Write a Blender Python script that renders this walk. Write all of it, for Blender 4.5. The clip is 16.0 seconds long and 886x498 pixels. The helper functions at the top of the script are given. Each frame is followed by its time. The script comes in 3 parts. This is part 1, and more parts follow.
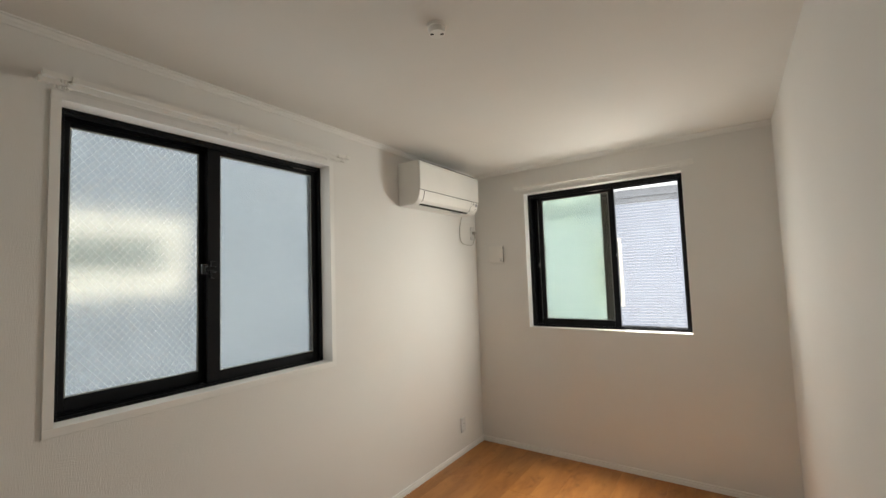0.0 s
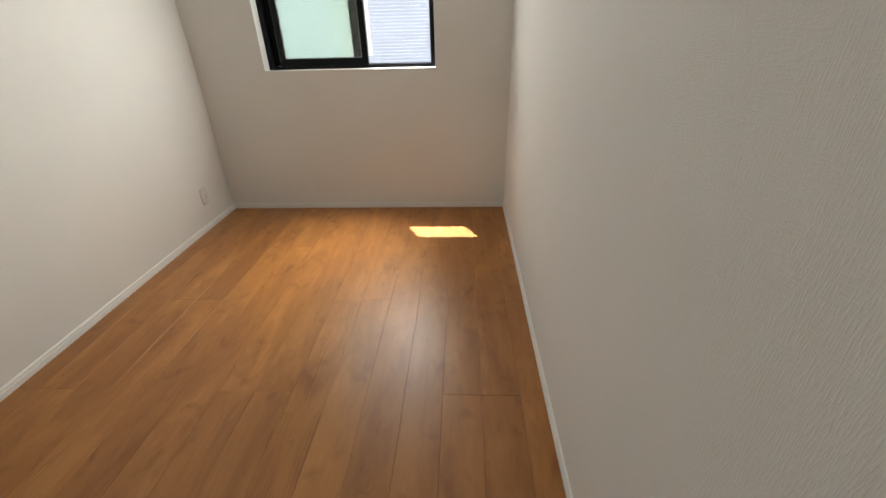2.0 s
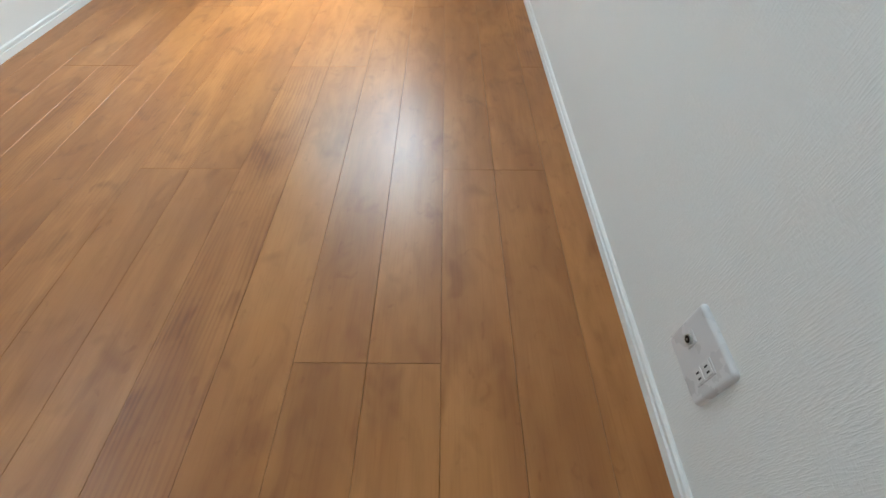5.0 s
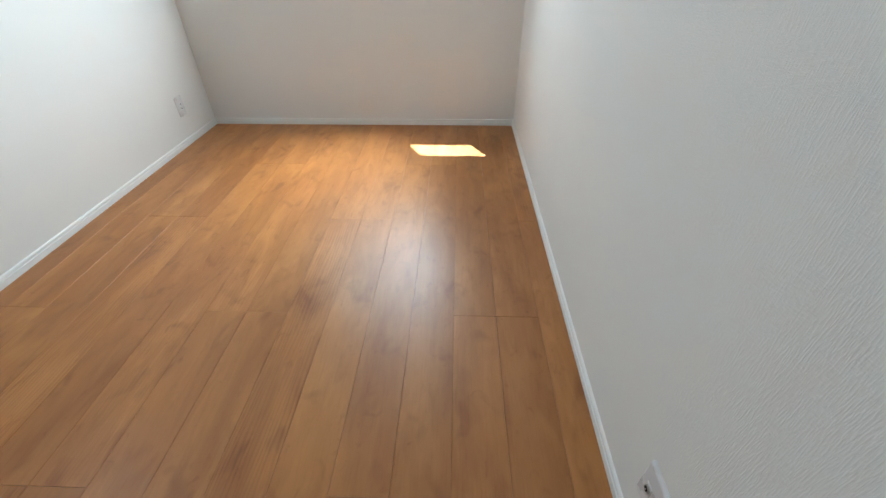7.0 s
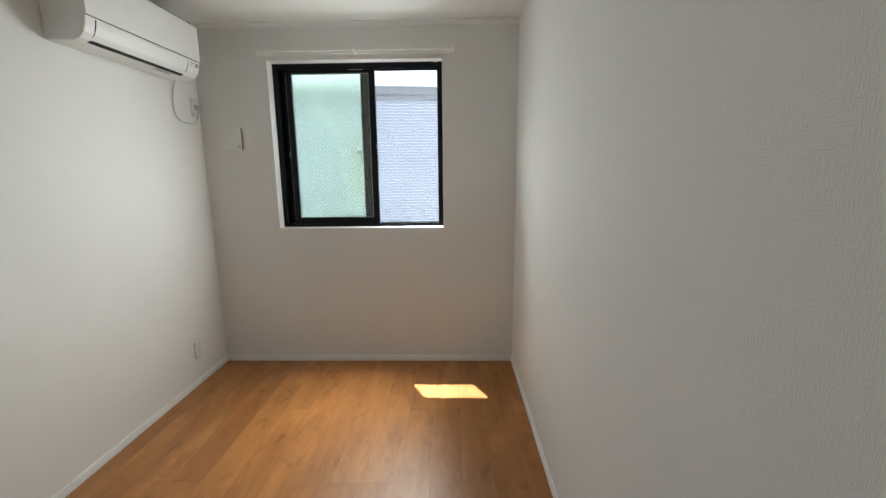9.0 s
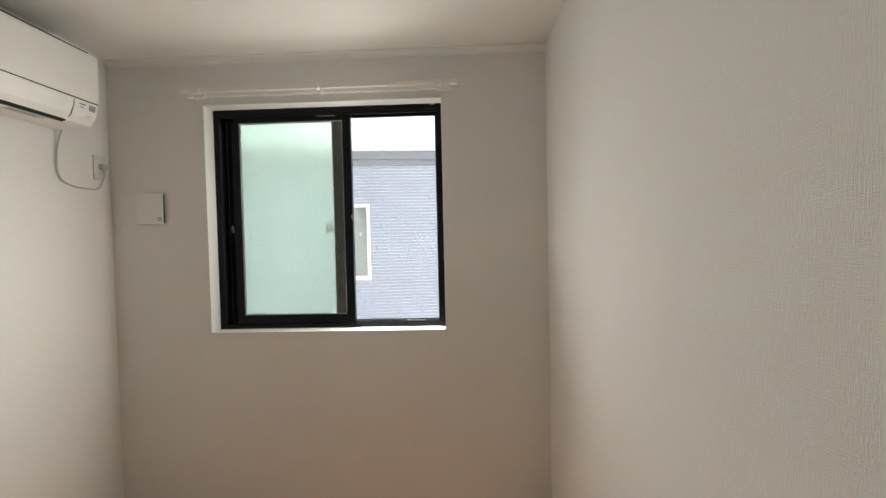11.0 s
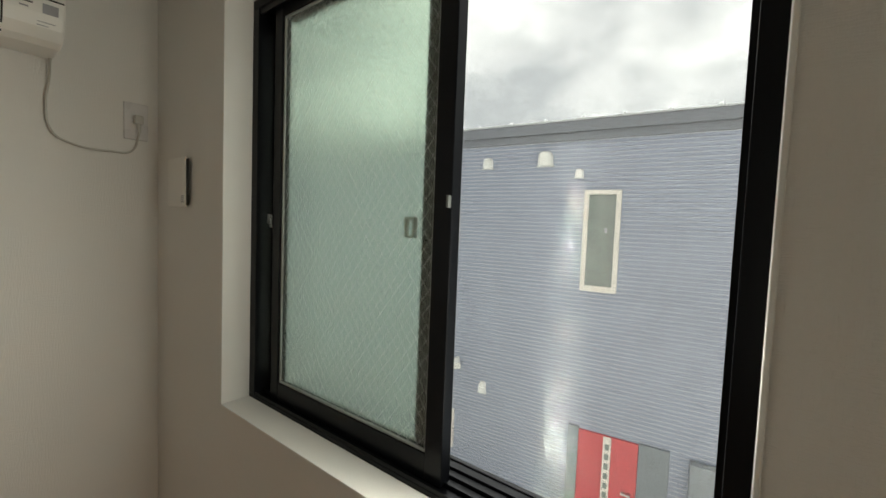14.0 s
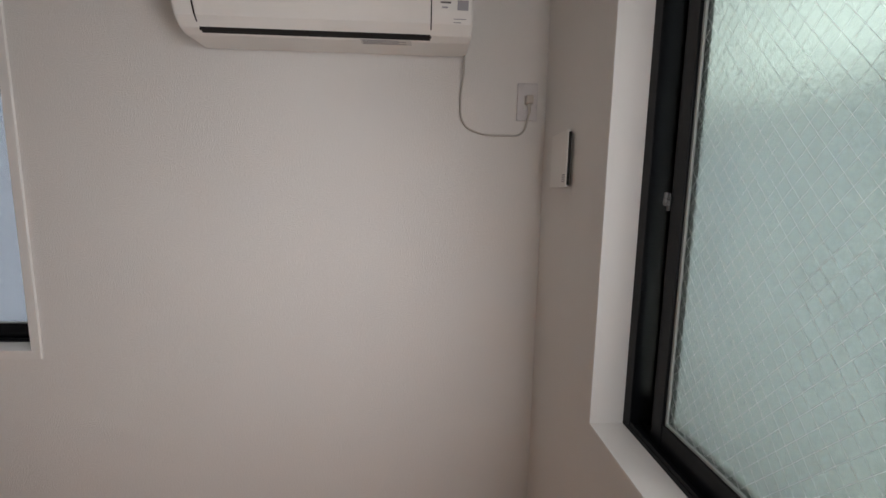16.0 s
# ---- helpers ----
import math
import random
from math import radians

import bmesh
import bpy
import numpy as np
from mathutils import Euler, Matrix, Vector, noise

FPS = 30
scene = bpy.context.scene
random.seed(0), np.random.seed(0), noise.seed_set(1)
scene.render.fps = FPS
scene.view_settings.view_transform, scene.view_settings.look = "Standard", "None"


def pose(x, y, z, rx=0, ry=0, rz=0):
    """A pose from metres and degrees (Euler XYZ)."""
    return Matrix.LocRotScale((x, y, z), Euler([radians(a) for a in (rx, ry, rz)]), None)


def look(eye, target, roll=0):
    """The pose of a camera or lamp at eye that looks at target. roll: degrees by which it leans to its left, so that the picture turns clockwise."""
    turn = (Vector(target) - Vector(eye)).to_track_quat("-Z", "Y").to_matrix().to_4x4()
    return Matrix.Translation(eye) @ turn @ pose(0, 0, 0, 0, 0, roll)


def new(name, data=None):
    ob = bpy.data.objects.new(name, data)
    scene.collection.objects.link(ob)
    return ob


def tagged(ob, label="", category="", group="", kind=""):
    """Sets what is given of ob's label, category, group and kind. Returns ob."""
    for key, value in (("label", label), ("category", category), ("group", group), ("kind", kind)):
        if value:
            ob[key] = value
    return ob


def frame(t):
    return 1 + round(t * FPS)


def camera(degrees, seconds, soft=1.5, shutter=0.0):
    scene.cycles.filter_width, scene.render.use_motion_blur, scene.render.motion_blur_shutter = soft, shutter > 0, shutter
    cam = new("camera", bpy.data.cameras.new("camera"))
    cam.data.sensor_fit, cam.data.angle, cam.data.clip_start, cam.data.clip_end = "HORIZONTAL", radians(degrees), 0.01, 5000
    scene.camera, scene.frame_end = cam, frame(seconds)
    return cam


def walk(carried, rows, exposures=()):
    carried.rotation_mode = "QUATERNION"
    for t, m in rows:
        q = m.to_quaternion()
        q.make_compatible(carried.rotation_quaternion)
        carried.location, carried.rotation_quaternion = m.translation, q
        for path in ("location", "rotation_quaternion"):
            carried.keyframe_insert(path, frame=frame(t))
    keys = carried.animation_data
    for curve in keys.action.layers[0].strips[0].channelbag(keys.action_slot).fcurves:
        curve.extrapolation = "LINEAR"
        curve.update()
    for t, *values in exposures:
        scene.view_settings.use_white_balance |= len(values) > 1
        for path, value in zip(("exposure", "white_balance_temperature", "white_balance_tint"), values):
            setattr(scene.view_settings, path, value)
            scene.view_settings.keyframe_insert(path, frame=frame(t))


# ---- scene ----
cam = camera(94.3, 16.0, soft=1.5)
PATH = [
    (0, (-0.273, -3.304, 1.485), (-1.412, -1.665, 1.615), -2.0),
    (0.5, (-0.333, -3.208, 1.448), (-1.131, -1.38, 1.299), -3.0),
    (1, (-0.331, -3.138, 1.415), (-0.797, -1.243, 0.978), -3.0),
    (1.5, (-0.299, -3.083, 1.368), (-0.536, -1.226, 0.665), -2.7),
    (2, (-0.328, -3.05, 1.293), (-0.423, -1.301, 0.328), -1.6),
    (2.5, (-0.372, -2.986, 1.168), (-0.409, -1.391, -0.037), -0.9),
    (3, (-0.39, -2.945, 1.003), (-0.411, -1.494, -0.373), -0.9),
    (3.5, (-0.388, -2.897, 0.872), (-0.411, -1.564, -0.619), -1.1),
    (3.7, (-0.39, -2.886, 0.835), (-0.406, -1.588, -0.687), -0.9),
    (5.8, (-0.408, -2.872, 0.802), (-0.410, -1.603, -0.743), 0.6),
    (6, (-0.41, -2.876, 0.804), (-0.405, -1.572, -0.712), 0.6),
    (6.5, (-0.397, -2.901, 0.906), (-0.433, -1.453, -0.473), -0.4),
    (7, (-0.406, -2.946, 1.098), (-0.465, -1.355, -0.113), -0.4),
    (7.5, (-0.411, -2.981, 1.24), (-0.492, -1.241, 0.256), -0.7),
    (8, (-0.412, -3.008, 1.339), (-0.496, -1.161, 0.578), -0.6),
    (8.5, (-0.424, -2.993, 1.387), (-0.494, -1.069, 0.845), -0.5),
    (9, (-0.443, -2.938, 1.411), (-0.492, -0.972, 1.046), -0.6),
    (9.5, (-0.444, -2.811, 1.416), (-0.514, -0.826, 1.181), -1.1),
    (10, (-0.446, -2.581, 1.448), (-0.515, -0.589, 1.29), -1.3),
    (10.2, (-0.453, -2.491, 1.446), (-0.518, -0.497, 1.311), -1.4),
    (12.3, (-0.428, -1.212, 1.547), (-0.599, 0.78, 1.558), -0.4),
    (12.5, (-0.439, -1.112, 1.538), (-0.677, 0.874, 1.546), -0.4),
    (13, (-0.434, -0.875, 1.543), (-0.932, 1.062, 1.534), 0.3),
    (13.5, (-0.46, -0.694, 1.549), (-1.287, 1.126, 1.494), 1.6),
    (14, (-0.52, -0.527, 1.554), (-1.742, 1.052, 1.441), 2.2),
    (14.5, (-0.554, -0.423, 1.549), (-2.141, 0.781, 1.38), 2.4),
    (15, (-0.567, -0.366, 1.549), (-2.391, 0.429, 1.347), 2.2),
    (15.5, (-0.659, -0.369, 1.55), (-2.608, 0.016, 1.324), 1.3),
    (16, (-0.807, -0.401, 1.555), (-2.787, -0.302, 1.293), 1.0),
]
walk(cam, [(t, look(eye, target, roll)) for t, eye, target, roll in PATH],
     exposures=[(0, 3.15, 6700, 7), (1.5, 3.15, 6400, 5), (2.1, 3.37, 6450, 6), (3.0, 4.12, 5150, -2), (6.5, 4.12, 5200, -1), (7.5, 3.58, 5400, 1), (9.0, 3.10, 5900, 3),
                (10.2, 3.12, 6250, 6), (12.5, 2.72, 6800, 8), (13.3, 2.52, 6800, 6), (14.0, 2.09, 6900, 2), (14.6, 1.94, 6900, 1), (15.0, 2.06, 6900, 4), (15.5, 2.34, 6500, 5), (16, 2.42, 6250, 17)])

LEFT, BACK, TOP = -2.195, -3.95, 2.40      # the room's west and south faces and its height

# ---- world and sun ----
SUN_FROM = Vector((-0.54, 1.0, 2.79)).normalized()
elevation = math.asin(SUN_FROM.z)
azimuth = math.atan2(SUN_FROM.x, SUN_FROM.y)

world = bpy.data.worlds.new("sky")
scene.world = world
world.use_nodes = True
wn, wl = world.node_tree.nodes, world.node_tree.links
wn.clear()
w_out = wn.new("ShaderNodeOutputWorld")
w_bg = wn.new("ShaderNodeBackground")
w_sky = wn.new("ShaderNodeTexSky")
w_sky.sky_type = "NISHITA"
w_sky.sun_disc = False
w_sky.sun_elevation = elevation
w_sky.sun_rotation = azimuth
w_co = wn.new("ShaderNodeTexCoord")
w_map = wn.new("ShaderNodeMapping")
w_map.inputs["Scale"].default_value = (1.0, 1.0, 1.7)
w_noise = wn.new("ShaderNodeTexNoise")
w_noise.inputs["Scale"].default_value = 2.7
w_noise.inputs["Detail"].default_value = 7
w_noise.inputs["Roughness"].default_value = 0.55
w_cloud = wn.new("ShaderNodeValToRGB")
w_cloud.color_ramp.elements[0].position = 0.40
w_cloud.color_ramp.elements[0].color = (3.4, 3.48, 3.6, 1)
w_cloud.color_ramp.elements[1].position = 0.66
w_cloud.color_ramp.elements[1].color = (7.6, 7.6, 7.6, 1)
w_mix = wn.new("ShaderNodeMix")
w_mix.data_type = "RGBA"
w_mix.inputs["Factor"].default_value = 0.92
wl.new(w_co.outputs["Generated"], w_map.inputs["Vector"])
wl.new(w_map.outputs["Vector"], w_noise.inputs["Vector"])
wl.new(w_noise.outputs["Fac"], w_cloud.inputs["Fac"])
wl.new(w_sky.outputs["Color"], w_mix.inputs["A"])
wl.new(w_cloud.outputs["Color"], w_mix.inputs["B"])
wl.new(w_mix.outputs["Result"], w_bg.inputs["Color"])
w_bg.inputs["Strength"].default_value = 0.053
wl.new(w_bg.outputs["Background"], w_out.inputs["Surface"])

sun_data = bpy.data.lights.new("sun", "SUN")
sun_data.energy = 5.0
sun_data.angle = radians(0.55)
sun_data.color = (1.0, 0.975, 0.95)
sun = new("sun", sun_data)
sun.matrix_world = look((0, 0, 0), -SUN_FROM)

def window_light(name, m, width, height, watts, color, spread=180):
    """An added lamp at a window, facing the room, that stands in for light coming through it."""
    d = bpy.data.lights.new(name, "AREA")
    d.spread = radians(spread)
    d.shape, d.size, d.size_y, d.energy, d.color = "RECTANGLE", width, height, watts, color
    ob = new(name, d)
    ob.matrix_world = m
    return ob


# open half: added lamps stand in for bright sky, high sky and sunlit ground
window_light("window_light_open_half", look((-0.765, 0.000, 1.55), (-1.265, -0.866, 1.50)), 0.38, 0.90, 0.72, (1.0, 0.975, 0.92))
# extra beam added to brighten the west wall
window_light("window_fill_west_wall", look((-0.765, 0.000, 1.58), (-2.20, -2.05, 0.70)), 0.34, 0.70, 0.70, (1.0, 0.975, 0.92), 105)
# narrow beam added for the pool of light on the floor
window_light("window_fill_floor", look((-0.770, 0.030, 1.56), (-1.14, -0.78, 0.0)), 0.32, 0.20, 0.32, (1.0, 0.95, 0.84), 50)
# upward lamp added to brighten the ceiling
window_light("window_fill_ceiling", look((-0.765, 0.010, 1.30), (-0.765, -0.690, 1.80)), 0.36, 0.30, 0.34, (1.0, 0.94, 0.84))
# frosted panes: lamps added for sky light; the second brightens the east wall
window_light("window_light_frosted_half", look((-1.300, 0.086, 1.58), (-1.30, -1.0, 1.58)), 0.48, 0.90, 0.13, (1.0, 0.98, 0.91))
window_light("window_fill_east_wall", look((-1.300, -0.088, 1.50), (-0.30, -1.488, 0.55)), 0.30, 0.40, 0.16, (1.0, 0.98, 0.92), 125)
window_light("window_light_west", look((LEFT - 0.086, -2.30, 1.59), (LEFT + 1.0, -2.30, 1.59)), 1.12, 1.06, 0.25, (0.98, 0.97, 0.94))

# ---- materials ----


def material(name, color, rough=0.5, metal=0.0, bump=0.0, bump_scale=200.0, vary=0.05, vary_scale=4.0, coat=0.0, specular=0.5, objects=0.0):
    """A plain painted, plastic, metal or stone surface with soft variation, grain and optional relief."""
    m = bpy.data.materials.new(name)
    m.use_nodes = True
    n, k = m.node_tree.nodes, m.node_tree.links
    b = n["Principled BSDF"]
    b.inputs["Roughness"].default_value = rough
    b.inputs["Metallic"].default_value = metal
    b.inputs["Coat Weight"].default_value = coat
    b.inputs["Specular IOR Level"].default_value = specular
    co = n.new("ShaderNodeTexCoord")
    t = n.new("ShaderNodeTexNoise")
    t.inputs["Scale"].default_value = vary_scale
    t.inputs["Detail"].default_value = 6
    k.new(co.outputs["Object"], t.inputs["Vector"])
    r = n.new("ShaderNodeValToRGB")
    r.color_ramp.elements[0].position, r.color_ramp.elements[1].position = 0.3, 0.7
    lo = [c * (1 - vary) for c in color]
    hi = [min(1, c * (1 + vary)) for c in color]
    r.color_ramp.elements[0].color = (*lo, 1)
    r.color_ramp.elements[1].color = (*hi, 1)
    k.new(t.outputs["Fac"], r.inputs["Fac"])
    k.new(r.outputs["Color"], b.inputs["Base Color"])
    rr = n.new("ShaderNodeMapRange")
    rr.inputs["To Min"].default_value, rr.inputs["To Max"].default_value = max(0.02, rough * 0.85), min(1, rough * 1.15)
    k.new(t.outputs["Fac"], rr.inputs["Value"])
    k.new(rr.outputs["Result"], b.inputs["Roughness"])
    if bump:
        g = n.new("ShaderNodeTexNoise")
        g.inputs["Scale"].default_value = bump_scale
        g.inputs["Detail"].default_value = 3
        k.new(co.outputs["Object"], g.inputs["Vector"])
        u = n.new("ShaderNodeBump")
        u.inputs["Strength"].default_value = bump
        u.inputs["Distance"].default_value = 0.002
        k.new(g.outputs["Fac"], u.inputs["Height"])
        k.new(u.outputs["Normal"], b.inputs["Normal"])
    return m


def wallpaper(name, color):
    """White vinyl paper with short brushed ridges, lying in some patches and upright in others."""
    m = material(name, color, 0.75, vary=0.02, vary_scale=1.6, specular=0.25)
    n, k = m.node_tree.nodes, m.node_tree.links
    b = n["Principled BSDF"]
    co = n.new("ShaderNodeTexCoord")
    heights = []
    for flat, tall in ((62.0, 430.0), (430.0, 52.0)):
        mp = n.new("ShaderNodeMapping")
        mp.inputs["Scale"].default_value = (flat, flat, tall)
        t = n.new("ShaderNodeTexNoise")
        t.inputs["Scale"].default_value = 1.0
        t.inputs["Detail"].default_value = 3.0
        t.inputs["Distortion"].default_value = 0.35
        k.new(co.outputs["Object"], mp.inputs["Vector"])
        k.new(mp.outputs["Vector"], t.inputs["Vector"])
        heights.append(t)
    patch = n.new("ShaderNodeTexNoise")
    patch.inputs["Scale"].default_value = 13.0
    patch.inputs["Detail"].default_value = 2.0
    k.new(co.outputs["Object"], patch.inputs["Vector"])
    step = n.new("ShaderNodeMapRange")
    step.inputs["From Min"].default_value, step.inputs["From Max"].default_value = 0.40, 0.52
    k.new(patch.outputs["Fac"], step.inputs["Value"])
    ridges = []
    for t in heights:
        ridge = n.new("ShaderNodeMapRange")
        ridge.inputs["From Min"].default_value, ridge.inputs["From Max"].default_value = 0.44, 0.66
        k.new(t.outputs["Fac"], ridge.inputs["Value"])
        ridges.append(ridge)
    share = n.new("ShaderNodeMapRange")
    share.inputs["To Min"].default_value, share.inputs["To Max"].default_value = 0.32, 0.70
    k.new(step.outputs["Result"], share.inputs["Value"])
    mix = n.new("ShaderNodeMix")
    k.new(share.outputs["Result"], mix.inputs["Factor"])
    k.new(ridges[0].outputs["Result"], mix.inputs["A"])
    k.new(ridges[1].outputs["Result"], mix.inputs["B"])
    u = n.new("ShaderNodeBump")
    u.inputs["Strength"].default_value = 0.45
    u.inputs["Distance"].default_value = 0.0012
    k.new(mix.outputs["Result"], u.inputs["Height"])
    k.new(u.outputs["Normal"], b.inputs["Normal"])
    return m


def plank_wood():
    """Semi-gloss reddish-brown maple-figured flooring; grain runs along y, each strip a little different."""
    m = bpy.data.materials.new("floor_wood")
    m.use_nodes = True
    n, k = m.node_tree.nodes, m.node_tree.links
    b = n["Principled BSDF"]
    co = n.new("ShaderNodeTexCoord")
    info = n.new("ShaderNodeObjectInfo")
    shift = n.new("ShaderNodeVectorMath")
    shift.operation = "SCALE"
    shift.inputs[0].default_value = (7.0, 13.0, 5.0)
    k.new(info.outputs["Random"], shift.inputs["Scale"])
    add = n.new("ShaderNodeVectorMath")
    k.new(co.outputs["Object"], add.inputs[0])
    k.new(shift.outputs["Vector"], add.inputs[1])

    def noise_at(scale, detail=4.0, distortion=0.0):
        mp = n.new("ShaderNodeMapping")
        mp.inputs["Scale"].default_value = scale
        t = n.new("ShaderNodeTexNoise")
        t.inputs["Scale"].default_value = 1.0
        t.inputs["Detail"].default_value = detail
        t.inputs["Distortion"].default_value = distortion
        k.new(add.outputs["Vector"], mp.inputs["Vector"])
        k.new(mp.outputs["Vector"], t.inputs["Vector"])
        return t

    broad = noise_at((7.0, 1.6, 1.0), 3.0, 0.8)
    figure = noise_at((18.0, 5.0, 1.0), 5.0, 1.2)
    fine = noise_at((260.0, 9.0, 1.0), 4.0, 0.2)
    knots = noise_at((11.0, 7.0, 1.0), 2.0, 0.5)
    ramp = n.new("ShaderNodeValToRGB")
    e = ramp.color_ramp.elements
    e[0].position, e[0].color = 0.28, (0.282, 0.109, 0.026, 1)
    e[1].position, e[1].color = 0.72, (0.452, 0.205, 0.057, 1)
    mid = e.new(0.5)
    mid.color = (0.362, 0.151, 0.038, 1)
    k.new(broad.outputs["Fac"], ramp.inputs["Fac"])

    def darken(color, fac, low, high, amount, tint):
        r = n.new("ShaderNodeMapRange")
        r.inputs["From Min"].default_value, r.inputs["From Max"].default_value = low, high
        r.inputs["To Max"].default_value = amount
        k.new(fac, r.inputs["Value"])
        x = n.new("ShaderNodeMix")
        x.data_type, x.blend_type = "RGBA", "MULTIPLY"
        x.inputs["B"].default_value = (*tint, 1)
        k.new(r.outputs["Result"], x.inputs["Factor"])
        k.new(color, x.inputs["A"])
        return x.outputs["Result"]

    c = darken(ramp.outputs["Color"], figure.outputs["Fac"], 0.46, 0.74, 0.42, (0.66, 0.58, 0.52))
    c = darken(c, knots.outputs["Fac"], 0.58, 0.76, 0.62, (0.55, 0.46, 0.40))
    flecks = noise_at((30.0, 19.0, 1.0), 2.0, 0.9)
    c = darken(c, flecks.outputs["Fac"], 0.64, 0.75, 0.42, (0.60, 0.50, 0.44))
    c = darken(c, fine.outputs["Fac"], 0.5, 0.8, 0.38, (0.70, 0.60, 0.5))
    lines_map = n.new("ShaderNodeMapping")
    lines_map.inputs["Scale"].default_value = (1.0, 0.10, 1.0)
    lines = n.new("ShaderNodeTexWave")
    lines.bands_direction = "X"
    lines.inputs["Scale"].default_value = 26.0
    lines.inputs["Distortion"].default_value = 9.0
    lines.inputs["Detail"].default_value = 3.0
    lines.inputs["Detail Scale"].default_value = 0.9
    k.new(add.outputs["Vector"], lines_map.inputs["Vector"])
    k.new(lines_map.outputs["Vector"], lines.inputs["Vector"])
    where = n.new("ShaderNodeMath")
    where.operation = "MULTIPLY"
    k.new(lines.outputs["Fac"], where.inputs[0])
    k.new(knots.outputs["Fac"], where.inputs[1])
    some = n.new("ShaderNodeMapRange")
    some.inputs["From Min"].default_value, some.inputs["From Max"].default_value = 0.55, 0.95
    k.new(info.outputs["Random"], some.inputs["Value"])
    ribbed = n.new("ShaderNodeMath")
    ribbed.operation = "MULTIPLY"
    k.new(where.outputs["Value"], ribbed.inputs[0])
    k.new(some.outputs["Result"], ribbed.inputs[1])
    c = darken(c, ribbed.outputs["Value"], 0.15, 0.62, 0.50, (0.62, 0.54, 0.46))
    hue = n.new("ShaderNodeHueSaturation")
    tone = n.new("ShaderNodeMapRange")
    tone.inputs["To Min"].default_value, tone.inputs["To Max"].default_value = 0.95, 1.05
    k.new(info.outputs["Random"], tone.inputs["Value"])
    k.new(tone.outputs["Result"], hue.inputs["Value"])
    k.new(c, hue.inputs["Color"])
    k.new(hue.outputs["Color"], b.inputs["Base Color"])
    rr = n.new("ShaderNodeMapRange")
    rr.inputs["To Min"].default_value, rr.inputs["To Max"].default_value = 0.30, 0.45
    k.new(figure.outputs["Fac"], rr.inputs["Value"])
    k.new(rr.outputs["Result"], b.inputs["Roughness"])
    b.inputs["Specular IOR Level"].default_value = 0.50
    b.inputs["Coat Weight"].default_value = 0.05
    b.inputs["Coat Roughness"].default_value = 0.30
    u = n.new("ShaderNodeBump")
    u.inputs["Strength"].default_value = 0.12
    u.inputs["Distance"].default_value = 0.001
    k.new(fine.outputs["Fac"], u.inputs["Height"])
    k.new(u.outputs["Normal"], b.inputs["Normal"])
    return m


def frosted(name, tint, rough, relief):
    """Figured safety glass: rough on one side, with an uneven pressed relief."""
    m = bpy.data.materials.new(name)
    m.use_nodes = True
    n, k = m.node_tree.nodes, m.node_tree.links
    n.remove(n["Principled BSDF"])
    g = n.new("ShaderNodeBsdfGlass")
    g.inputs["Color"].default_value = (*tint, 1)
    g.inputs["Roughness"].default_value = rough
    g.inputs["IOR"].default_value = 1.45
    tr = n.new("ShaderNodeBsdfTranslucent")
    tr.inputs["Color"].default_value = (*tint, 1)
    mix = n.new("ShaderNodeMixShader")
    mix.inputs["Fac"].default_value = 0.03
    co = n.new("ShaderNodeTexCoord")
    t = n.new("ShaderNodeTexNoise")
    t.inputs["Scale"].default_value = 170.0
    t.inputs["Detail"].default_value = 2.0
    u = n.new("ShaderNodeBump")
    u.inputs["Strength"].default_value = relief
    u.inputs["Distance"].default_value = 0.003
    k.new(co.outputs["Object"], t.inputs["Vector"])
    k.new(t.outputs["Fac"], u.inputs["Height"])
    k.new(u.outputs["Normal"], g.inputs["Normal"])
    k.new(g.outputs["BSDF"], mix.inputs[1])
    k.new(tr.outputs["BSDF"], mix.inputs[2])
    sheen = n.new("ShaderNodeBsdfGlossy")          # the smooth face of the pane mirrors the room
    sheen.inputs["Roughness"].default_value = 0.015
    fresnel = n.new("ShaderNodeFresnel")
    fresnel.inputs["IOR"].default_value = 1.5
    face = n.new("ShaderNodeMixShader")
    k.new(fresnel.outputs["Fac"], face.inputs["Fac"])
    k.new(mix.outputs["Shader"], face.inputs[1])
    k.new(sheen.outputs["BSDF"], face.inputs[2])
    k.new(face.outputs["Shader"], n["Material Output"].inputs["Surface"])
    return m


def ribbed_siding():
    """Blue-grey metal-faced siding, faintly mottled."""
    return material("siding", (0.315, 0.345, 0.430), 0.5, bump=0.15, bump_scale=60, vary=0.06, vary_scale=2.0)


WALLPAPER = wallpaper("wallpaper", (0.77, 0.76, 0.735))
CEILING = wallpaper("ceiling_paper", (0.75, 0.735, 0.70))
WOOD = plank_wood()
SUBFLOOR = material("joint_brown", (0.13, 0.06, 0.026), 0.8)
TRIM = material("white_trim", (0.80, 0.795, 0.77), 0.42, vary=0.02, vary_scale=5)
PLASTIC = material("white_plastic", (0.80, 0.79, 0.755), 0.38, vary=0.015, vary_scale=12)
PLATE = material("plate_plastic", (0.67, 0.66, 0.66), 0.28, vary=0.01, vary_scale=20)
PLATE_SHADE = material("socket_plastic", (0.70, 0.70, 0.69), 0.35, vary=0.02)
# near-black solid fill; shade inside slots and gaps is put into its colour
DARK = material("dark_gap", (0.008, 0.008, 0.008), 0.7)
BLACK_ALU = material("black_aluminium", (0.0045, 0.005, 0.0065), 0.30, vary=0.15, vary_scale=8, specular=0.17)
SEAL = material("grey_seal", (0.16, 0.17, 0.17), 0.6)
BEAD = material("pale_bead", (0.42, 0.45, 0.44), 0.35, vary=0.08)
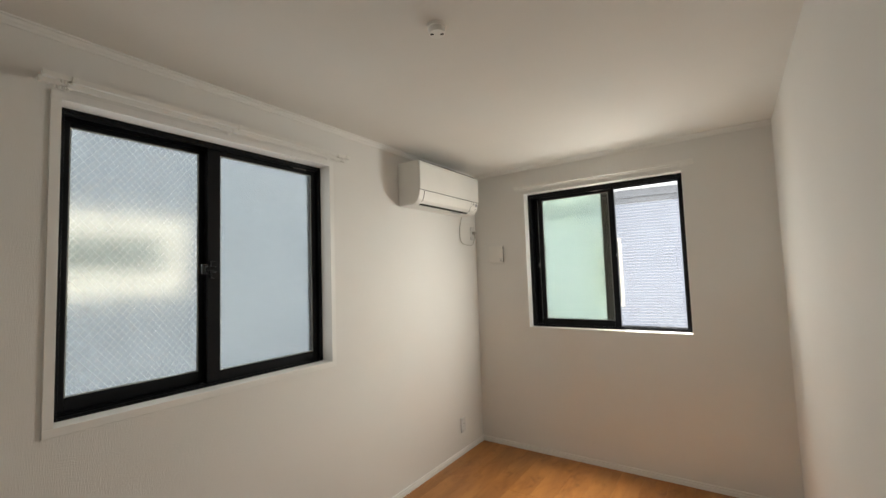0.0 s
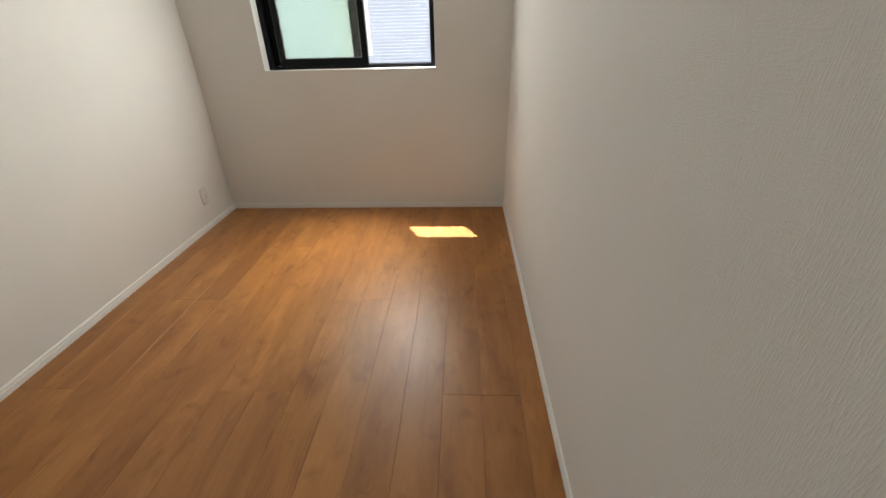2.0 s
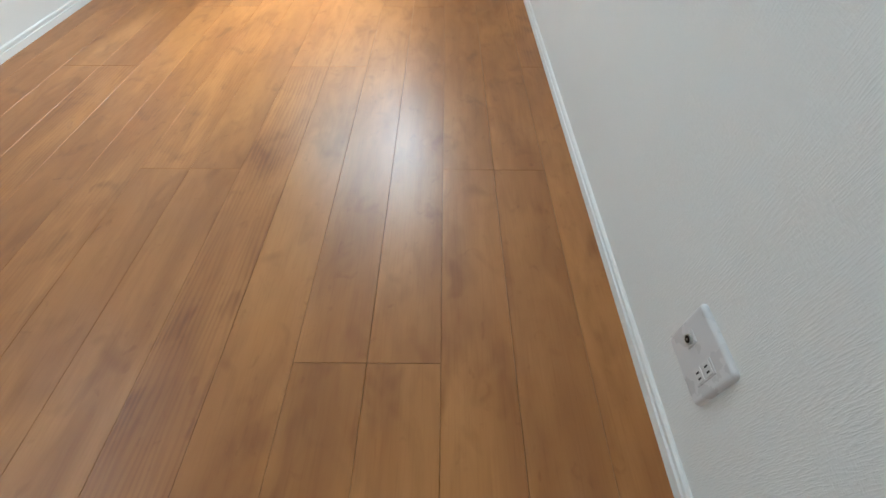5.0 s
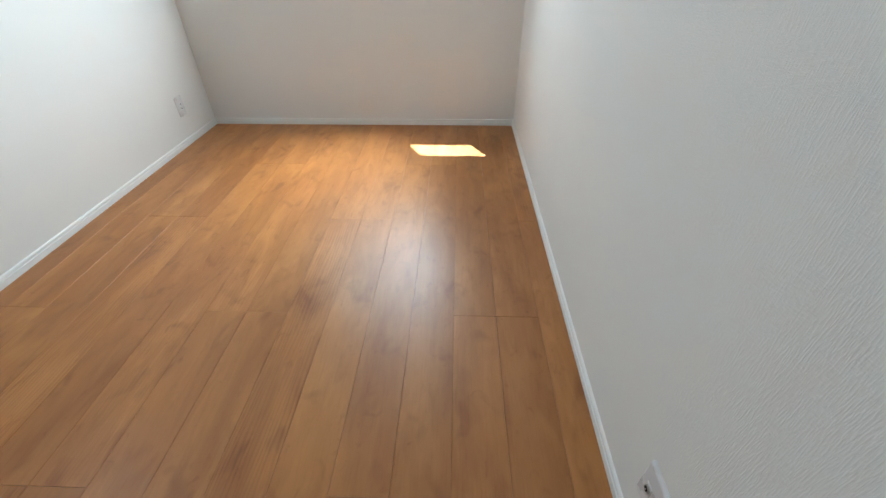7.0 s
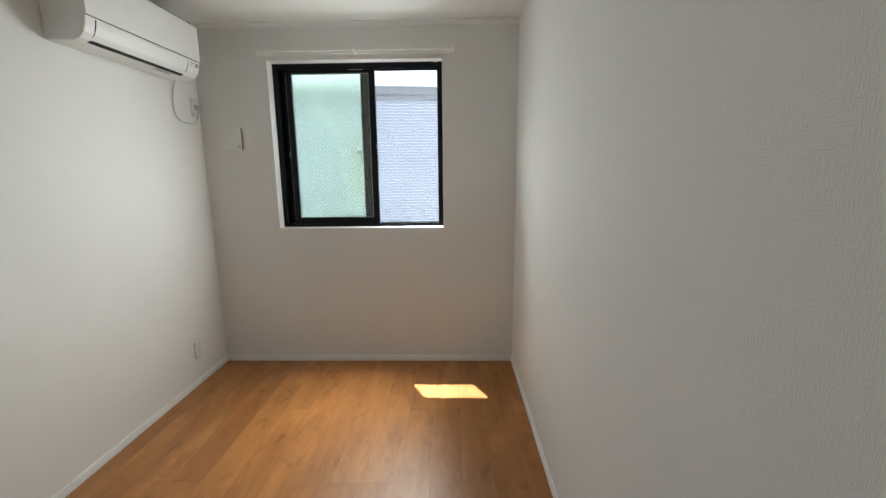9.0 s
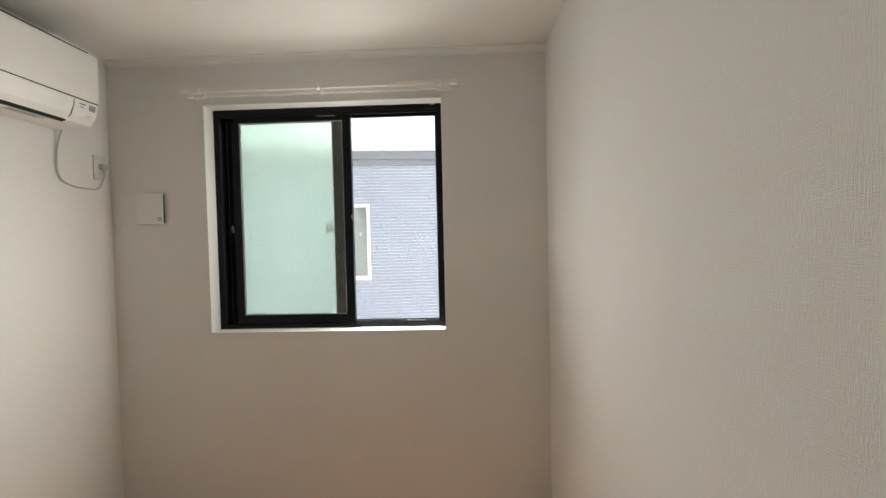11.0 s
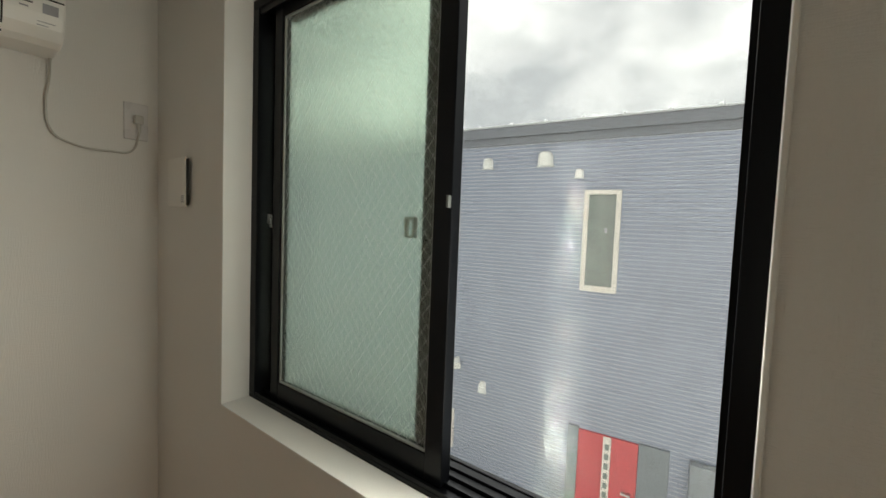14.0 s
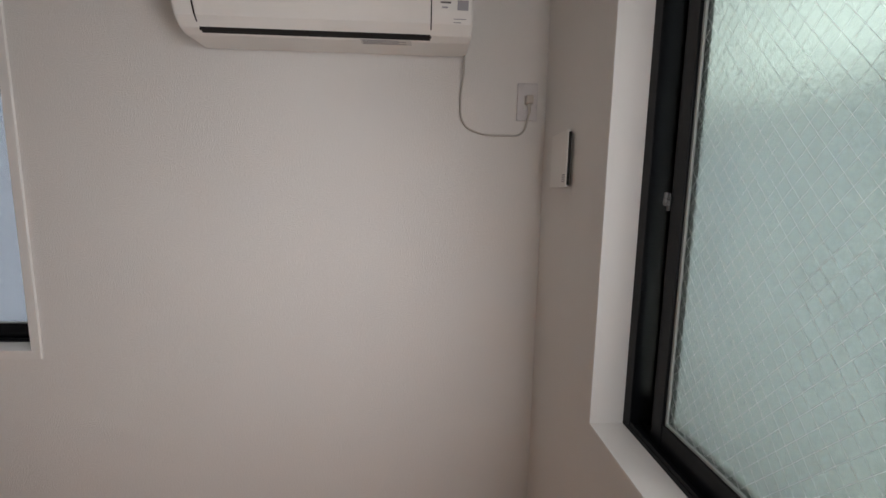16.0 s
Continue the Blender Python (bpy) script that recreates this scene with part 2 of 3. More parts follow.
STEEL = material("steel", (0.55, 0.55, 0.53), 0.35, metal=1.0)
WIRE = material("glass_wire", (0.86, 0.88, 0.87), 0.5)
wire_nodes, wire_links = WIRE.node_tree.nodes, WIRE.node_tree.links
wire_back = wire_nodes.new("ShaderNodeBsdfTranslucent")
wire_back.inputs["Color"].default_value = (0.95, 0.96, 0.95, 1)
wire_mix = wire_nodes.new("ShaderNodeMixShader")
wire_mix.inputs["Fac"].default_value = 0.8
wire_links.new(wire_nodes["Principled BSDF"].outputs["BSDF"], wire_mix.inputs[1])
wire_links.new(wire_back.outputs["BSDF"], wire_mix.inputs[2])
wire_links.new(wire_mix.outputs["Shader"], wire_nodes["Material Output"].inputs["Surface"])
SCREEN = material("screen_thread", (0.220, 0.216, 0.212), 0.080, metal=1.0, vary=0.05)
PAPER = material("label_paper", (0.62, 0.62, 0.60), 0.6)
YELLOW = material("label_yellow", (0.62, 0.45, 0.08), 0.6)
INK = material("label_ink", (0.10, 0.10, 0.10), 0.7)
INK_GREY = material("label_grey", (0.32, 0.32, 0.34), 0.6)
CORD = material("cord_grey", (0.50, 0.48, 0.44), 0.5)
FROST = frosted("frosted_glass", (0.905, 0.958, 0.910), 0.17, 0.14)
FROST_SIDE = frosted("frosted_glass_side", (0.875, 0.895, 0.905), 0.20, 0.08)
SIDING = ribbed_siding()
SIDING_LINE = material("siding_edge", (0.54, 0.565, 0.62), 0.5)
FASCIA = material("fascia_grey", (0.19, 0.20, 0.225), 0.45, vary=0.06)
ROOF_EDGE = material("roof_edge", (0.55, 0.56, 0.58), 0.4, metal=0.2)
VINYL = material("cream_vinyl", (0.72, 0.68, 0.62), 0.45, vary=0.03)
WINDOW_DARK = material("far_glass", (0.17, 0.20, 0.18), 0.08, vary=0.15, vary_scale=3, specular=0.8)
HOOD = material("hood_white", (0.78, 0.78, 0.74), 0.45)
RED = material("red_door", (0.55, 0.075, 0.085), 0.4, vary=0.04)
GREY_DOOR = material("grey_panel", (0.20, 0.22, 0.24), 0.5)
CREAM = material("cream_frame", (0.76, 0.72, 0.61), 0.5, vary=0.03)
CONCRETE = material("concrete", (0.30, 0.30, 0.29), 0.85, bump=0.3, bump_scale=80, vary=0.15, vary_scale=1.5)
STUCCO = material("pale_stucco", (0.235, 0.265, 0.295), 0.85, bump=0.25, bump_scale=120, vary=0.06, vary_scale=1.2)
OUTER = material("outer_wall", (0.55, 0.55, 0.54), 0.8, bump=0.2, bump_scale=90)

# ---- building helpers ----


def box(bm, lo, hi, bevel=0.0, segments=2):
    """A block from corner to corner, its edges rounded by bevel."""
    made = bmesh.ops.create_cube(bm, size=1.0)
    c = [(a + b) / 2 for a, b in zip(lo, hi)]
    d = [abs(b - a) for a, b in zip(lo, hi)]
    for v in made["verts"]:
        v.co = Vector((c[0] + v.co.x * d[0], c[1] + v.co.y * d[1], c[2] + v.co.z * d[2]))
    if bevel:
        edges = list({e for v in made["verts"] for e in v.link_edges})
        bmesh.ops.bevel(bm, geom=edges, offset=bevel, segments=segments, affect="EDGES", profile=0.5)
    return bm


def rod(bm, a, b, radius, sides=12, radius_b=None):
    """A round bar from a to b."""
    a, b = Vector(a), Vector(b)
    m = Matrix.Translation((a + b) / 2) @ (b - a).to_track_quat("Z", "Y").to_matrix().to_4x4()
    bmesh.ops.create_cone(bm, cap_ends=True, segments=sides, radius1=radius, radius2=radius if radius_b is None else radius_b,
                          depth=(b - a).length, matrix=m)
    return bm


def sweep(bm, profile, start, end, normal_axis):
    """Carry an outline of (out, up) steps in a straight line from start to end; out runs along normal_axis."""
    start, end, out = Vector(start), Vector(end), Vector(normal_axis)
    rings = []
    for p in (start, end):
        rings.append([bm.verts.new(p + out * o + Vector((0, 0, h))) for o, h in profile])
    k = len(profile)
    for i in range(k):
        bm.faces.new((rings[0][i], rings[0][(i + 1) % k], rings[1][(i + 1) % k], rings[1][i]))
    bm.faces.new(rings[0])
    bm.faces.new(list(reversed(rings[1])))
    bmesh.ops.recalc_face_normals(bm, faces=bm.faces)
    return bm


def mesh_of(name, bm, mat, smooth=False):
    me = bpy.data.meshes.new(name)
    bm.to_mesh(me)
    bm.free()
    me.materials.append(mat)
    if smooth:
        for p in me.polygons:
            p.use_smooth = True
    return me


def part(name, bm, mat, parent=None, label="", smooth=False):
    """Link a bmesh as one mesh object, under its thing where one is given."""
    ob = new(name, mesh_of(name, bm, mat, smooth))
    ob.parent = parent
    if label:
        tagged(ob, label)
    return ob


def block(name, lo, hi, mat, parent=None, bevel=0.0, label=""):
    return part(name, box(bmesh.new(), lo, hi, bevel), mat, parent, label)


def structure(ob, label, category):
    return tagged(ob, label, category, kind="structure")


def tube(name, points, radius, mat, parent=None, label=""):
    """A soft cord through the points."""
    cu = bpy.data.curves.new(name, "CURVE")
    cu.dimensions = "3D"
    cu.bevel_depth, cu.bevel_resolution, cu.resolution_u = radius, 3, 8
    sp = cu.splines.new("BEZIER")
    sp.bezier_points.add(len(points) - 1)
    for bp, p in zip(sp.bezier_points, points):
        bp.co = p
        bp.handle_left_type = bp.handle_right_type = "AUTO"
    tmp = bpy.data.objects.new(name, cu)
    me = bpy.data.meshes.new_from_object(tmp)
    bpy.data.objects.remove(tmp)
    me.materials.clear()
    me.materials.append(mat)
    for p in me.polygons:
        p.use_smooth = True
    ob = new(name, me)
    ob.parent = parent
    if label:
        tagged(ob, label)
    return ob


# ---- the room ----
OUT_N, OUT_W = 0.19, LEFT - 0.19           # outer faces of the two outside walls
WIN_N = (-1.703, -0.505, 1.020, 2.171)     # x0, x1, z0, z1
WIN_W = (-2.928, -1.674, 0.984, 2.190)     # y0, y1, z0, z1
FRAME_W = (-2.905, -1.690, 1.002, 2.180)   # the metal frame inside that opening


def wall_with_opening(name, axis, near, far, u0, u1, z0, z1, hole):
    """A wall of four butted blocks round one opening; axis is the one that runs along it."""
    a0, a1, b0, b1 = hole
    bm = bmesh.new()
    for p0, p1, q0, q1 in ((u0, a0, z0, z1), (a1, u1, z0, z1), (a0, a1, z0, b0), (a0, a1, b1, z1)):
        if axis == "x":
            box(bm, (p0, near, q0), (p1, far, q1))
        else:
            box(bm, (near, p0, q0), (far, p1, q1))
    bmesh.ops.remove_doubles(bm, verts=bm.verts, dist=1e-5)
    return part(name, bm, WALLPAPER)


structure(wall_with_opening("wall_north", "x", 0.0, OUT_N, OUT_W, 0.14, 0.0, TOP, WIN_N),
          "white textured wallpaper wall with the half-open window", "wall")
structure(wall_with_opening("wall_west", "y", OUT_W, LEFT, BACK - 0.12, 0.0, 0.0, TOP, WIN_W),
          "white textured wallpaper wall with frosted window and air conditioner", "wall")
structure(block("wall_east", (0, BACK - 0.12, 0), (0.14, 0, TOP), WALLPAPER), "long white wallpaper wall with brushed relief", "wall")
structure(block("wall_south", (LEFT, BACK - 0.12, 0), (0, BACK, TOP), WALLPAPER), "plain white wallpaper wall behind", "wall")
structure(block("ceiling", (OUT_W, BACK - 0.12, TOP), (0.14, OUT_N, TOP + 0.15), CEILING), "off-white papered ceiling", "ceiling")
floor = structure(block("floor", (OUT_W, BACK - 0.12, -0.25), (0.14, OUT_N, -0.009), SUBFLOOR), "reddish-brown wood strip floor with satin sheen", "floor")

BASE = [(0, 0), (0.010, 0), (0.010, 0.024), (0.0055, 0.026), (0.0055, 0.029), (0.0088, 0.031), (0.0080, 0.039), (0.004, 0.042), (0, 0.042)]
COVE = [(0, -0.030), (0.006, -0.030), (0.008, -0.022), (0.014, -0.016), (0.017, -0.007), (0.026, -0.005), (0.026, 0), (0, 0)]
for nm, outline, z, words, kind_of in (("baseboard", BASE, 0.0, "slim white baseboard with a stepped top", "baseboard"),
                                       ("trim", COVE, TOP, "narrow white ceiling moulding", "moulding")):
    d = max(o for o, _ in outline)
    for a, b, out in (((LEFT, 0, z), (0, 0, z), (0, -1, 0)),
                      ((LEFT, BACK, z), (LEFT, -d, z), (1, 0, 0)),
                      ((0, BACK, z), (0, -d, z), (-1, 0, 0)),
                      ((LEFT + d, BACK, z), (-d, BACK, z), (0, 1, 0))):
        if nm == "trim" and out == (-1, 0, 0):
            continue
        structure(part(nm, sweep(bmesh.new(), outline, a, b, out), TRIM), words, kind_of)

# ---- windows ----


def diamond_wires(u0, u1, z0, z1, pitch_u, pitch_z, r):
    """Crossed slanting wires, clipped to a rectangle, lying in the plane y = 0."""
    bm = bmesh.new()
    slope = pitch_z / pitch_u
    for sign in (1, -1):
        c = -40.0 * pitch_z
        while c < 90 * pitch_z:
            ends = []
            for u in (u0, u1):
                z = z0 + c + sign * slope * (u - u0)
                ends.append((u, z))
            (ua, za), (ub, zb) = ends
            pts = []
            for zlim in (z0, z1):
                s = (zlim - za) / (zb - za)
                if 0 < s < 1:
                    pts.append((ua + s * (ub - ua), zlim))
            for u, z in ends:
                if z0 <= z <= z1:
                    pts.append((u, z))
            if len(pts) >= 2:
                (p, q), (p2, q2) = pts[0], pts[1]
                if math.hypot(p2 - p, q2 - q) > 0.005:
                    rod(bm, (p, 0, q), (p2, 0, q2), r, 4)
            c += pitch_z
    return bm


def window_frame(win, parent):
    """The black outer frame with its head, sill tracks and jambs. Local: x along the wall, y outwards from the wall's room face."""
    x0, x1, z0, z1 = win
    f0, f1 = 0.078, 0.185
    bm = bmesh.new()
    box(bm, (x0, f0, z1 - 0.030), (x1, f1, z1), 0.002)
    box(bm, (x0, f0 + 0.004, z1 - 0.046), (x1, f0 + 0.010, z1 - 0.030))
    box(bm, (x0, 0.128, z1 - 0.050), (x1, 0.134, z1 - 0.030))
    box(bm, (x0, 0.160, z1 - 0.034), (x1, f1, z1 - 0.030))
    part("frame_head", bm, BLACK_ALU, parent)
    bm = bmesh.new()
    box(bm, (x0, f0, z0), (x1, f1, z0 + 0.016), 0.0015)
    for y, h, w in ((0.080, 0.024, 0.004), (0.108, 0.026, 0.005), (0.138, 0.024, 0.005), (0.166, 0.0225, 0.019)):
        box(bm, (x0 + 0.03, y, z0 + 0.016), (x1 - 0.03, y + w, z0 + h))
    part("frame_sill", bm, BLACK_ALU, parent)
    for a, b, s in ((x0, x0 + 0.034, 1), (x1 - 0.034, x1, -1)):
        bm = bmesh.new()
        box(bm, (a, f0, z0 + 0.016), (b, f1, z1 - 0.030), 0.0015)
        e = b if s > 0 else a
        box(bm, (min(e, e + s * 0.010), f0 + 0.050, z0 + 0.016), (max(e, e + s * 0.010), f0 + 0.056, z1 - 0.030))
        part("frame_jamb", bm, BLACK_ALU, parent)


def sash(x0, x1, z0, z1, y, thick, stile_l, stile_r, parent, glass, wires, wire_side, pitch, gauge=0.00026, rail_t=0.030, rail_b=0.052):
    """A sliding sash: four black rails, a glazing bead, one figured wired pane."""
    bm = bmesh.new()
    box(bm, (x0, y, z0), (x0 + stile_l, y + thick, z1), 0.002)
    box(bm, (x1 - stile_r, y, z0), (x1, y + thick, z1), 0.002)
    box(bm, (x0 + stile_l, y + 0.001, z0), (x1 - stile_r, y + thick - 0.001, z0 + rail_b), 0.001)
    box(bm, (x0 + stile_l, y + 0.001, z1 - rail_t), (x1 - stile_r, y + thick - 0.001, z1), 0.001)
    s = part("sash", bm, BLACK_ALU, parent, "black aluminium sliding sash")
    gx0, gx1, gz0, gz1 = x0 + stile_l, x1 - stile_r, z0 + rail_b, z1 - rail_t
    bead = bmesh.new()
    w = 0.005
    for lo, hi in (((gx0, gz0), (gx0 + w, gz1)), ((gx1 - w, gz0), (gx1, gz1)), ((gx0 + w, gz0), (gx1 - w, gz0 + w)), ((gx0 + w, gz1 - w), (gx1 - w, gz1))):
        box(bead, (lo[0], y + 0.006, lo[1]), (hi[0], y + 0.011, hi[1]))
    part("glazing_bead", bead, BEAD, s, "pale grey glazing bead")
    pane = block("pane", (gx0 - 0.004, y + 0.0125, gz0 - 0.004), (gx1 + 0.004, y + 0.0185, gz1 + 0.004), glass, s, label="frosted wired safety glass")
    if wires:
        wy = y + 0.0115 if wire_side < 0 else y + 0.0195
        wb = part("wire_mesh", diamond_wires(gx0 + w, gx1 - w, gz0 + w, gz1 - w, *pitch, gauge), WIRE, s, "thin diamond wire mesh in the glass")
        wb.location = (0, wy, 0)
        tagged(wb, kind="stuff")
    return s


def casing(win, edge, proud, parent):
    """White boards lining the opening; their thin front edges stand just proud of the wall."""
    x0, x1, z0, z1 = win
    for lo, hi in (((x0, z0), (x1, z0 + edge)), ((x0, z1 - edge), (x1, z1)), ((x0, z0 + edge), (x0 + edge, z1 - edge)), ((x1 - edge, z0 + edge), (x1, z1 - edge))):
        block("casing_board", (lo[0], -proud, lo[1]), (hi[0], 0.0775, hi[1]), TRIM, parent, 0.0012)


def crescent_lock(parent, x, y, z):
    """A small crescent catch with its plate and lever."""
    bm = bmesh.new()
    box(bm, (x - 0.005, y - 0.004, z - 0.018), (x + 0.005, y, z + 0.018), 0.0018)
    rod(bm, (x, y - 0.004, z), (x, y - 0.010, z), 0.008, 16)
    box(bm, (x - 0.003, y - 0.012, z - 0.002), (x + 0.003, y - 0.006, z + 0.020), 0.0012)
    return part("crescent_lock", bm, SEAL, parent, "small grey crescent lock")


# window with the sash pushed aside
window_n = structure(new("window_1"), "black sliding window half open with frosted wired glass", "window")
window_frame(WIN_N, window_n)
casing(WIN_N, 0.006, 0.003, window_n)
x0, x1, z0, z1 = WIN_N
sash(x0 + 0.040, -1.035, z0 + 0.026, z1 - 0.038, 0.142, 0.022, 0.026, 0.060, window_n, FROST, False, 1, (0.027, 0.034), rail_t=0.020, rail_b=0.026)
inner = sash(-1.614, -0.986, z0 + 0.020, z1 - 0.038, 0.096, 0.030, 0.037, 0.044, window_n, FROST, True, -1, (0.027, 0.034))
crescent_lock(window_n, -1.622, 0.098, 1.548)
# keeper on the outer sash
bm = bmesh.new()
for lo, hi in (((-1.138, 1.525), (-1.131, 1.570)), ((-1.115, 1.525), (-1.108, 1.570)), ((-1.131, 1.525), (-1.115, 1.531)), ((-1.131, 1.564), (-1.115, 1.570))):
    box(bm, (lo[0], 0.132, lo[1]), (hi[0], 0.141, hi[1]))
part("lock_keeper", bm, STEEL, window_n, "metal keeper seen through the glass")
bm = bmesh.new()
box(bm, (-0.9925, 0.0865, 1.588), (-0.986, 0.0955, 1.612), 0.0015)
part("sash_catch", bm, SEAL, window_n, "small grey plastic catch")
bm = bmesh.new()
box(bm, (-1.163, 0.0945, z1 - 0.047), (-1.066, 0.0958, z1 - 0.036))
lab = part("maker_label", bm, PAPER, window_n, "silver sticker with tiny print")
for i in range(5):
    block("print_bar", (-1.158 + i * 0.017, 0.0938, z1 - 0.044), (-1.146 + i * 0.017, 0.0944, z1 - 0.040), INK_GREY, lab)
block("frame_clip", (-0.570, 0.070, z1 - 0.0115), (-0.545, 0.0775, z1 - 0.0065), PLATE, window_n, 0.001, "tiny white plastic clip")

# caution sticker on the sill track
sticker = tagged(new("caution_sticker"), "silver and yellow caution sticker on window track", "sticker")
block("sticker_base", (-0.722, 0.1630, z0 + 0.0165), (-0.622, 0.1655, z0 + 0.0225), PAPER, sticker)
block("yellow_field", (-0.7215, 0.1620, z0 + 0.0170), (-0.696, 0.1630, z0 + 0.0222), YELLOW, sticker)
for i in range(3):
    block("print_bar", (-0.685, 0.1622, z0 + 0.0172 + i * 0.0017), (-0.632 - 0.01 * i, 0.1630, z0 + 0.0180 + i * 0.0017), INK_GREY, sticker)

# insect screen outside the open half
screen = tagged(new("insect_screen"), "dark insect screen across the open window half", "screen")
sx0, sx1, sz0, sz1 = -1.10, x1 - 0.033, z0 + 0.010, z1 - 0.018
bm = bmesh.new()
for lo, hi in (((sx0, sz0), (sx0 + 0.02, sz1)), ((sx1 - 0.008, sz0), (sx1, sz1)), ((sx0 + 0.02, sz0), (sx1 - 0.008, sz0 + 0.016)), ((sx0 + 0.02, sz1 - 0.016), (sx1 - 0.008, sz1))):
    box(bm, (lo[0], 0.1865, lo[1]), (hi[0], 0.198, hi[1]), 0.001)
part("screen_frame", bm, BLACK_ALU, screen)
verts, faces = [], []
PITCH_S, R_S, CRIMP, BEND = 0.0011, 0.00010, 0.008, 0.28


def thread(a, b, up, side, r=R_S):
    k = len(verts)
    for p in (a, b):
        for i in range(6):
            c, s = math.cos(i * math.pi / 3), math.sin(i * math.pi / 3)
            verts.append(tuple(p[i] + r * (c * up[i] + s * side[i]) for i in range(3)))
    for i in range(6):
        faces.append((k + i, k + (i + 1) % 6, k + 6 + (i + 1) % 6, k + 6 + i))


# the cross threads are crimped: they weave to and fro by BEND
ends = (sx0 + 0.02, sx1 - 0.008)
steps = int((ends[1] - ends[0]) / CRIMP)
tilt = math.atan(BEND)
z, row = sz0 + 0.016, 0
while z < sz1 - 0.016:
    for i in range(steps):
        s = 1 if (i + row) % 2 == 0 else -1
        xa, xb = ends[0] + i * CRIMP, ends[0] + (i + 1) * CRIMP
        half_y = s * BEND * CRIMP / 2
        thread((xa, 0.192 - half_y, z), (xb, 0.192 + half_y, z), (0, 0, 1), (-s * math.sin(tilt), math.cos(tilt), 0))
    z += PITCH_S
    row += 1
x = sx0 + 0.021
while x < sx1 - 0.009:
    thread((x, 0.192, sz0 + 0.016), (x, 0.192, sz1 - 0.016), (1, 0, 0), (0, 1, 0), 0.00005)
    x += PITCH_S
me = bpy.data.meshes.new("mesh_threads")
me.from_pydata(verts, [], faces)
me.materials.append(SCREEN)
for p in me.polygons:
    p.use_smooth = True
threads = new("mesh_threads", me)
threads.parent = screen
tagged(threads, "fine woven mesh threads", kind="stuff")

# closed frosted window in the west wall: local x runs towards the north, y outwards
window_w = structure(new("window_2"), "closed black sliding window with frosted wired glass", "window")
window_w.matrix_world = Matrix(((0, -1, 0, LEFT), (1, 0, 0, 0), (0, 0, 1, 0), (0, 0, 0, 1)))
window_frame(FRAME_W, window_w)
casing(WIN_W, 0.030, 0.008, window_w)
y0, y1, v0, v1 = FRAME_W
sash(y0 + 0.030, -2.318, v0 + 0.026, v1 - 0.038, 0.138, 0.026, 0.034, 0.050, window_w, FROST_SIDE, True, -1, (0.027, 0.034), 0.0005)
sash(-2.350, y1 - 0.030, v0 + 0.020, v1 - 0.038, 0.096, 0.030, 0.060, 0.034, window_w, FROST_SIDE, True, 1, (0.027, 0.034))
bm = bmesh.new()
box(bm, (-2.338, 0.080, 1.512), (-2.312, 0.0955, 1.592), 0.003)
rod(bm, (-2.325, 0.082, 1.552), (-2.325, 0.060, 1.552), 0.015, 18, 0.012)
box(bm, (-2.372, 0.062, 1.546), (-2.325, 0.072, 1.566), 0.003)
for z in (1.530, 1.568):
    box(bm, (-2.384, 0.060, z), (-2.358, 0.074, z + 0.008), 0.002)
box(bm, (-2.388, 0.060, 1.530), (-2.380, 0.074, 1.576), 0.002)
part("crescent_lock", bm, BLACK_ALU, window_w, "black crescent lock")
block("maker_label", (-1.875, 0.0945, v1 - 0.047), (-1.795, 0.0958, v1 - 0.037), PAPER, window_w)

# ---- curtain rails ----


def curtain_rail(length, label):
    """A double white rail on three brackets; local x along the wall, y out into the room, the wall at y = 0."""
    th = tagged(new("curtain_rail"), label, "curtain rail", "curtain rails")
    for y, z in ((0.050, 0.0), (0.100, 0.004)):
        bm = bmesh.new()
        box(bm, (0.03, y - 0.006, z - 0.007), (length - 0.03, y - 0.004, z + 0.007))
        box(bm, (0.03, y + 0.004, z - 0.007), (length - 0.03, y + 0.006, z + 0.007))
        box(bm, (0.03, y - 0.006, z + 0.007), (length - 0.03, y + 0.006, z + 0.009))
        box(bm, (0.03, y - 0.0065, z - 0.009), (length - 0.03, y - 0.002, z - 0.007))
        box(bm, (0.03, y + 0.002, z - 0.009), (length - 0.03, y + 0.0065, z - 0.007))
        part("rail", bm, PLASTIC, th)
        for a, b in ((0.0, 0.032), (length - 0.032, length)):
            part("end_cap", box(bmesh.new(), (a, y - 0.010, z - 0.011), (b, y + 0.010, z + 0.011), 0.003), PLASTIC, th)
        for i in range(5):
            for a in (0.036, length - 0.078):
                part("runner", rod(bmesh.new(), (a + i * 0.009, y, z - 0.009), (a + i * 0.009, y, z - 0.019), 0.0032, 8), PLASTIC, th)
    for x in (0.085, length / 2, length - 0.085):
        bm = bmesh.new()
        box(bm, (x - 0.010, 0.0, -0.012), (x + 0.010, 0.004, 0.034), 0.001)
        box(bm, (x - 0.008, 0.0, 0.010), (x + 0.008, 0.112, 0.014), 0.001)
        box(bm, (x - 0.009, 0.090, -0.010), (x + 0.009, 0.110, 0.014), 0.002)
        box(bm, (x - 0.009, 0.040, -0.012), (x + 0.009, 0.060, 0.012), 0.002)
        part("bracket", bm, PLASTIC, th)
    return th


rail_n = curtain_rail(1.315, "white double curtain rail above the half-open window")
rail_n.matrix_world = Matrix(((-1, 0, 0, -0.430), (0, -1, 0, 0), (0, 0, 1, 2.200), (0, 0, 0, 1)))
rail_w = curtain_rail(1.345, "white double curtain rail above the closed frosted window")
rail_w.matrix_world = Matrix(((0, 1, 0, LEFT), (-1, 0, 0, -1.625), (0, 0, 1, 2.200), (0, 0, 0, 1)))

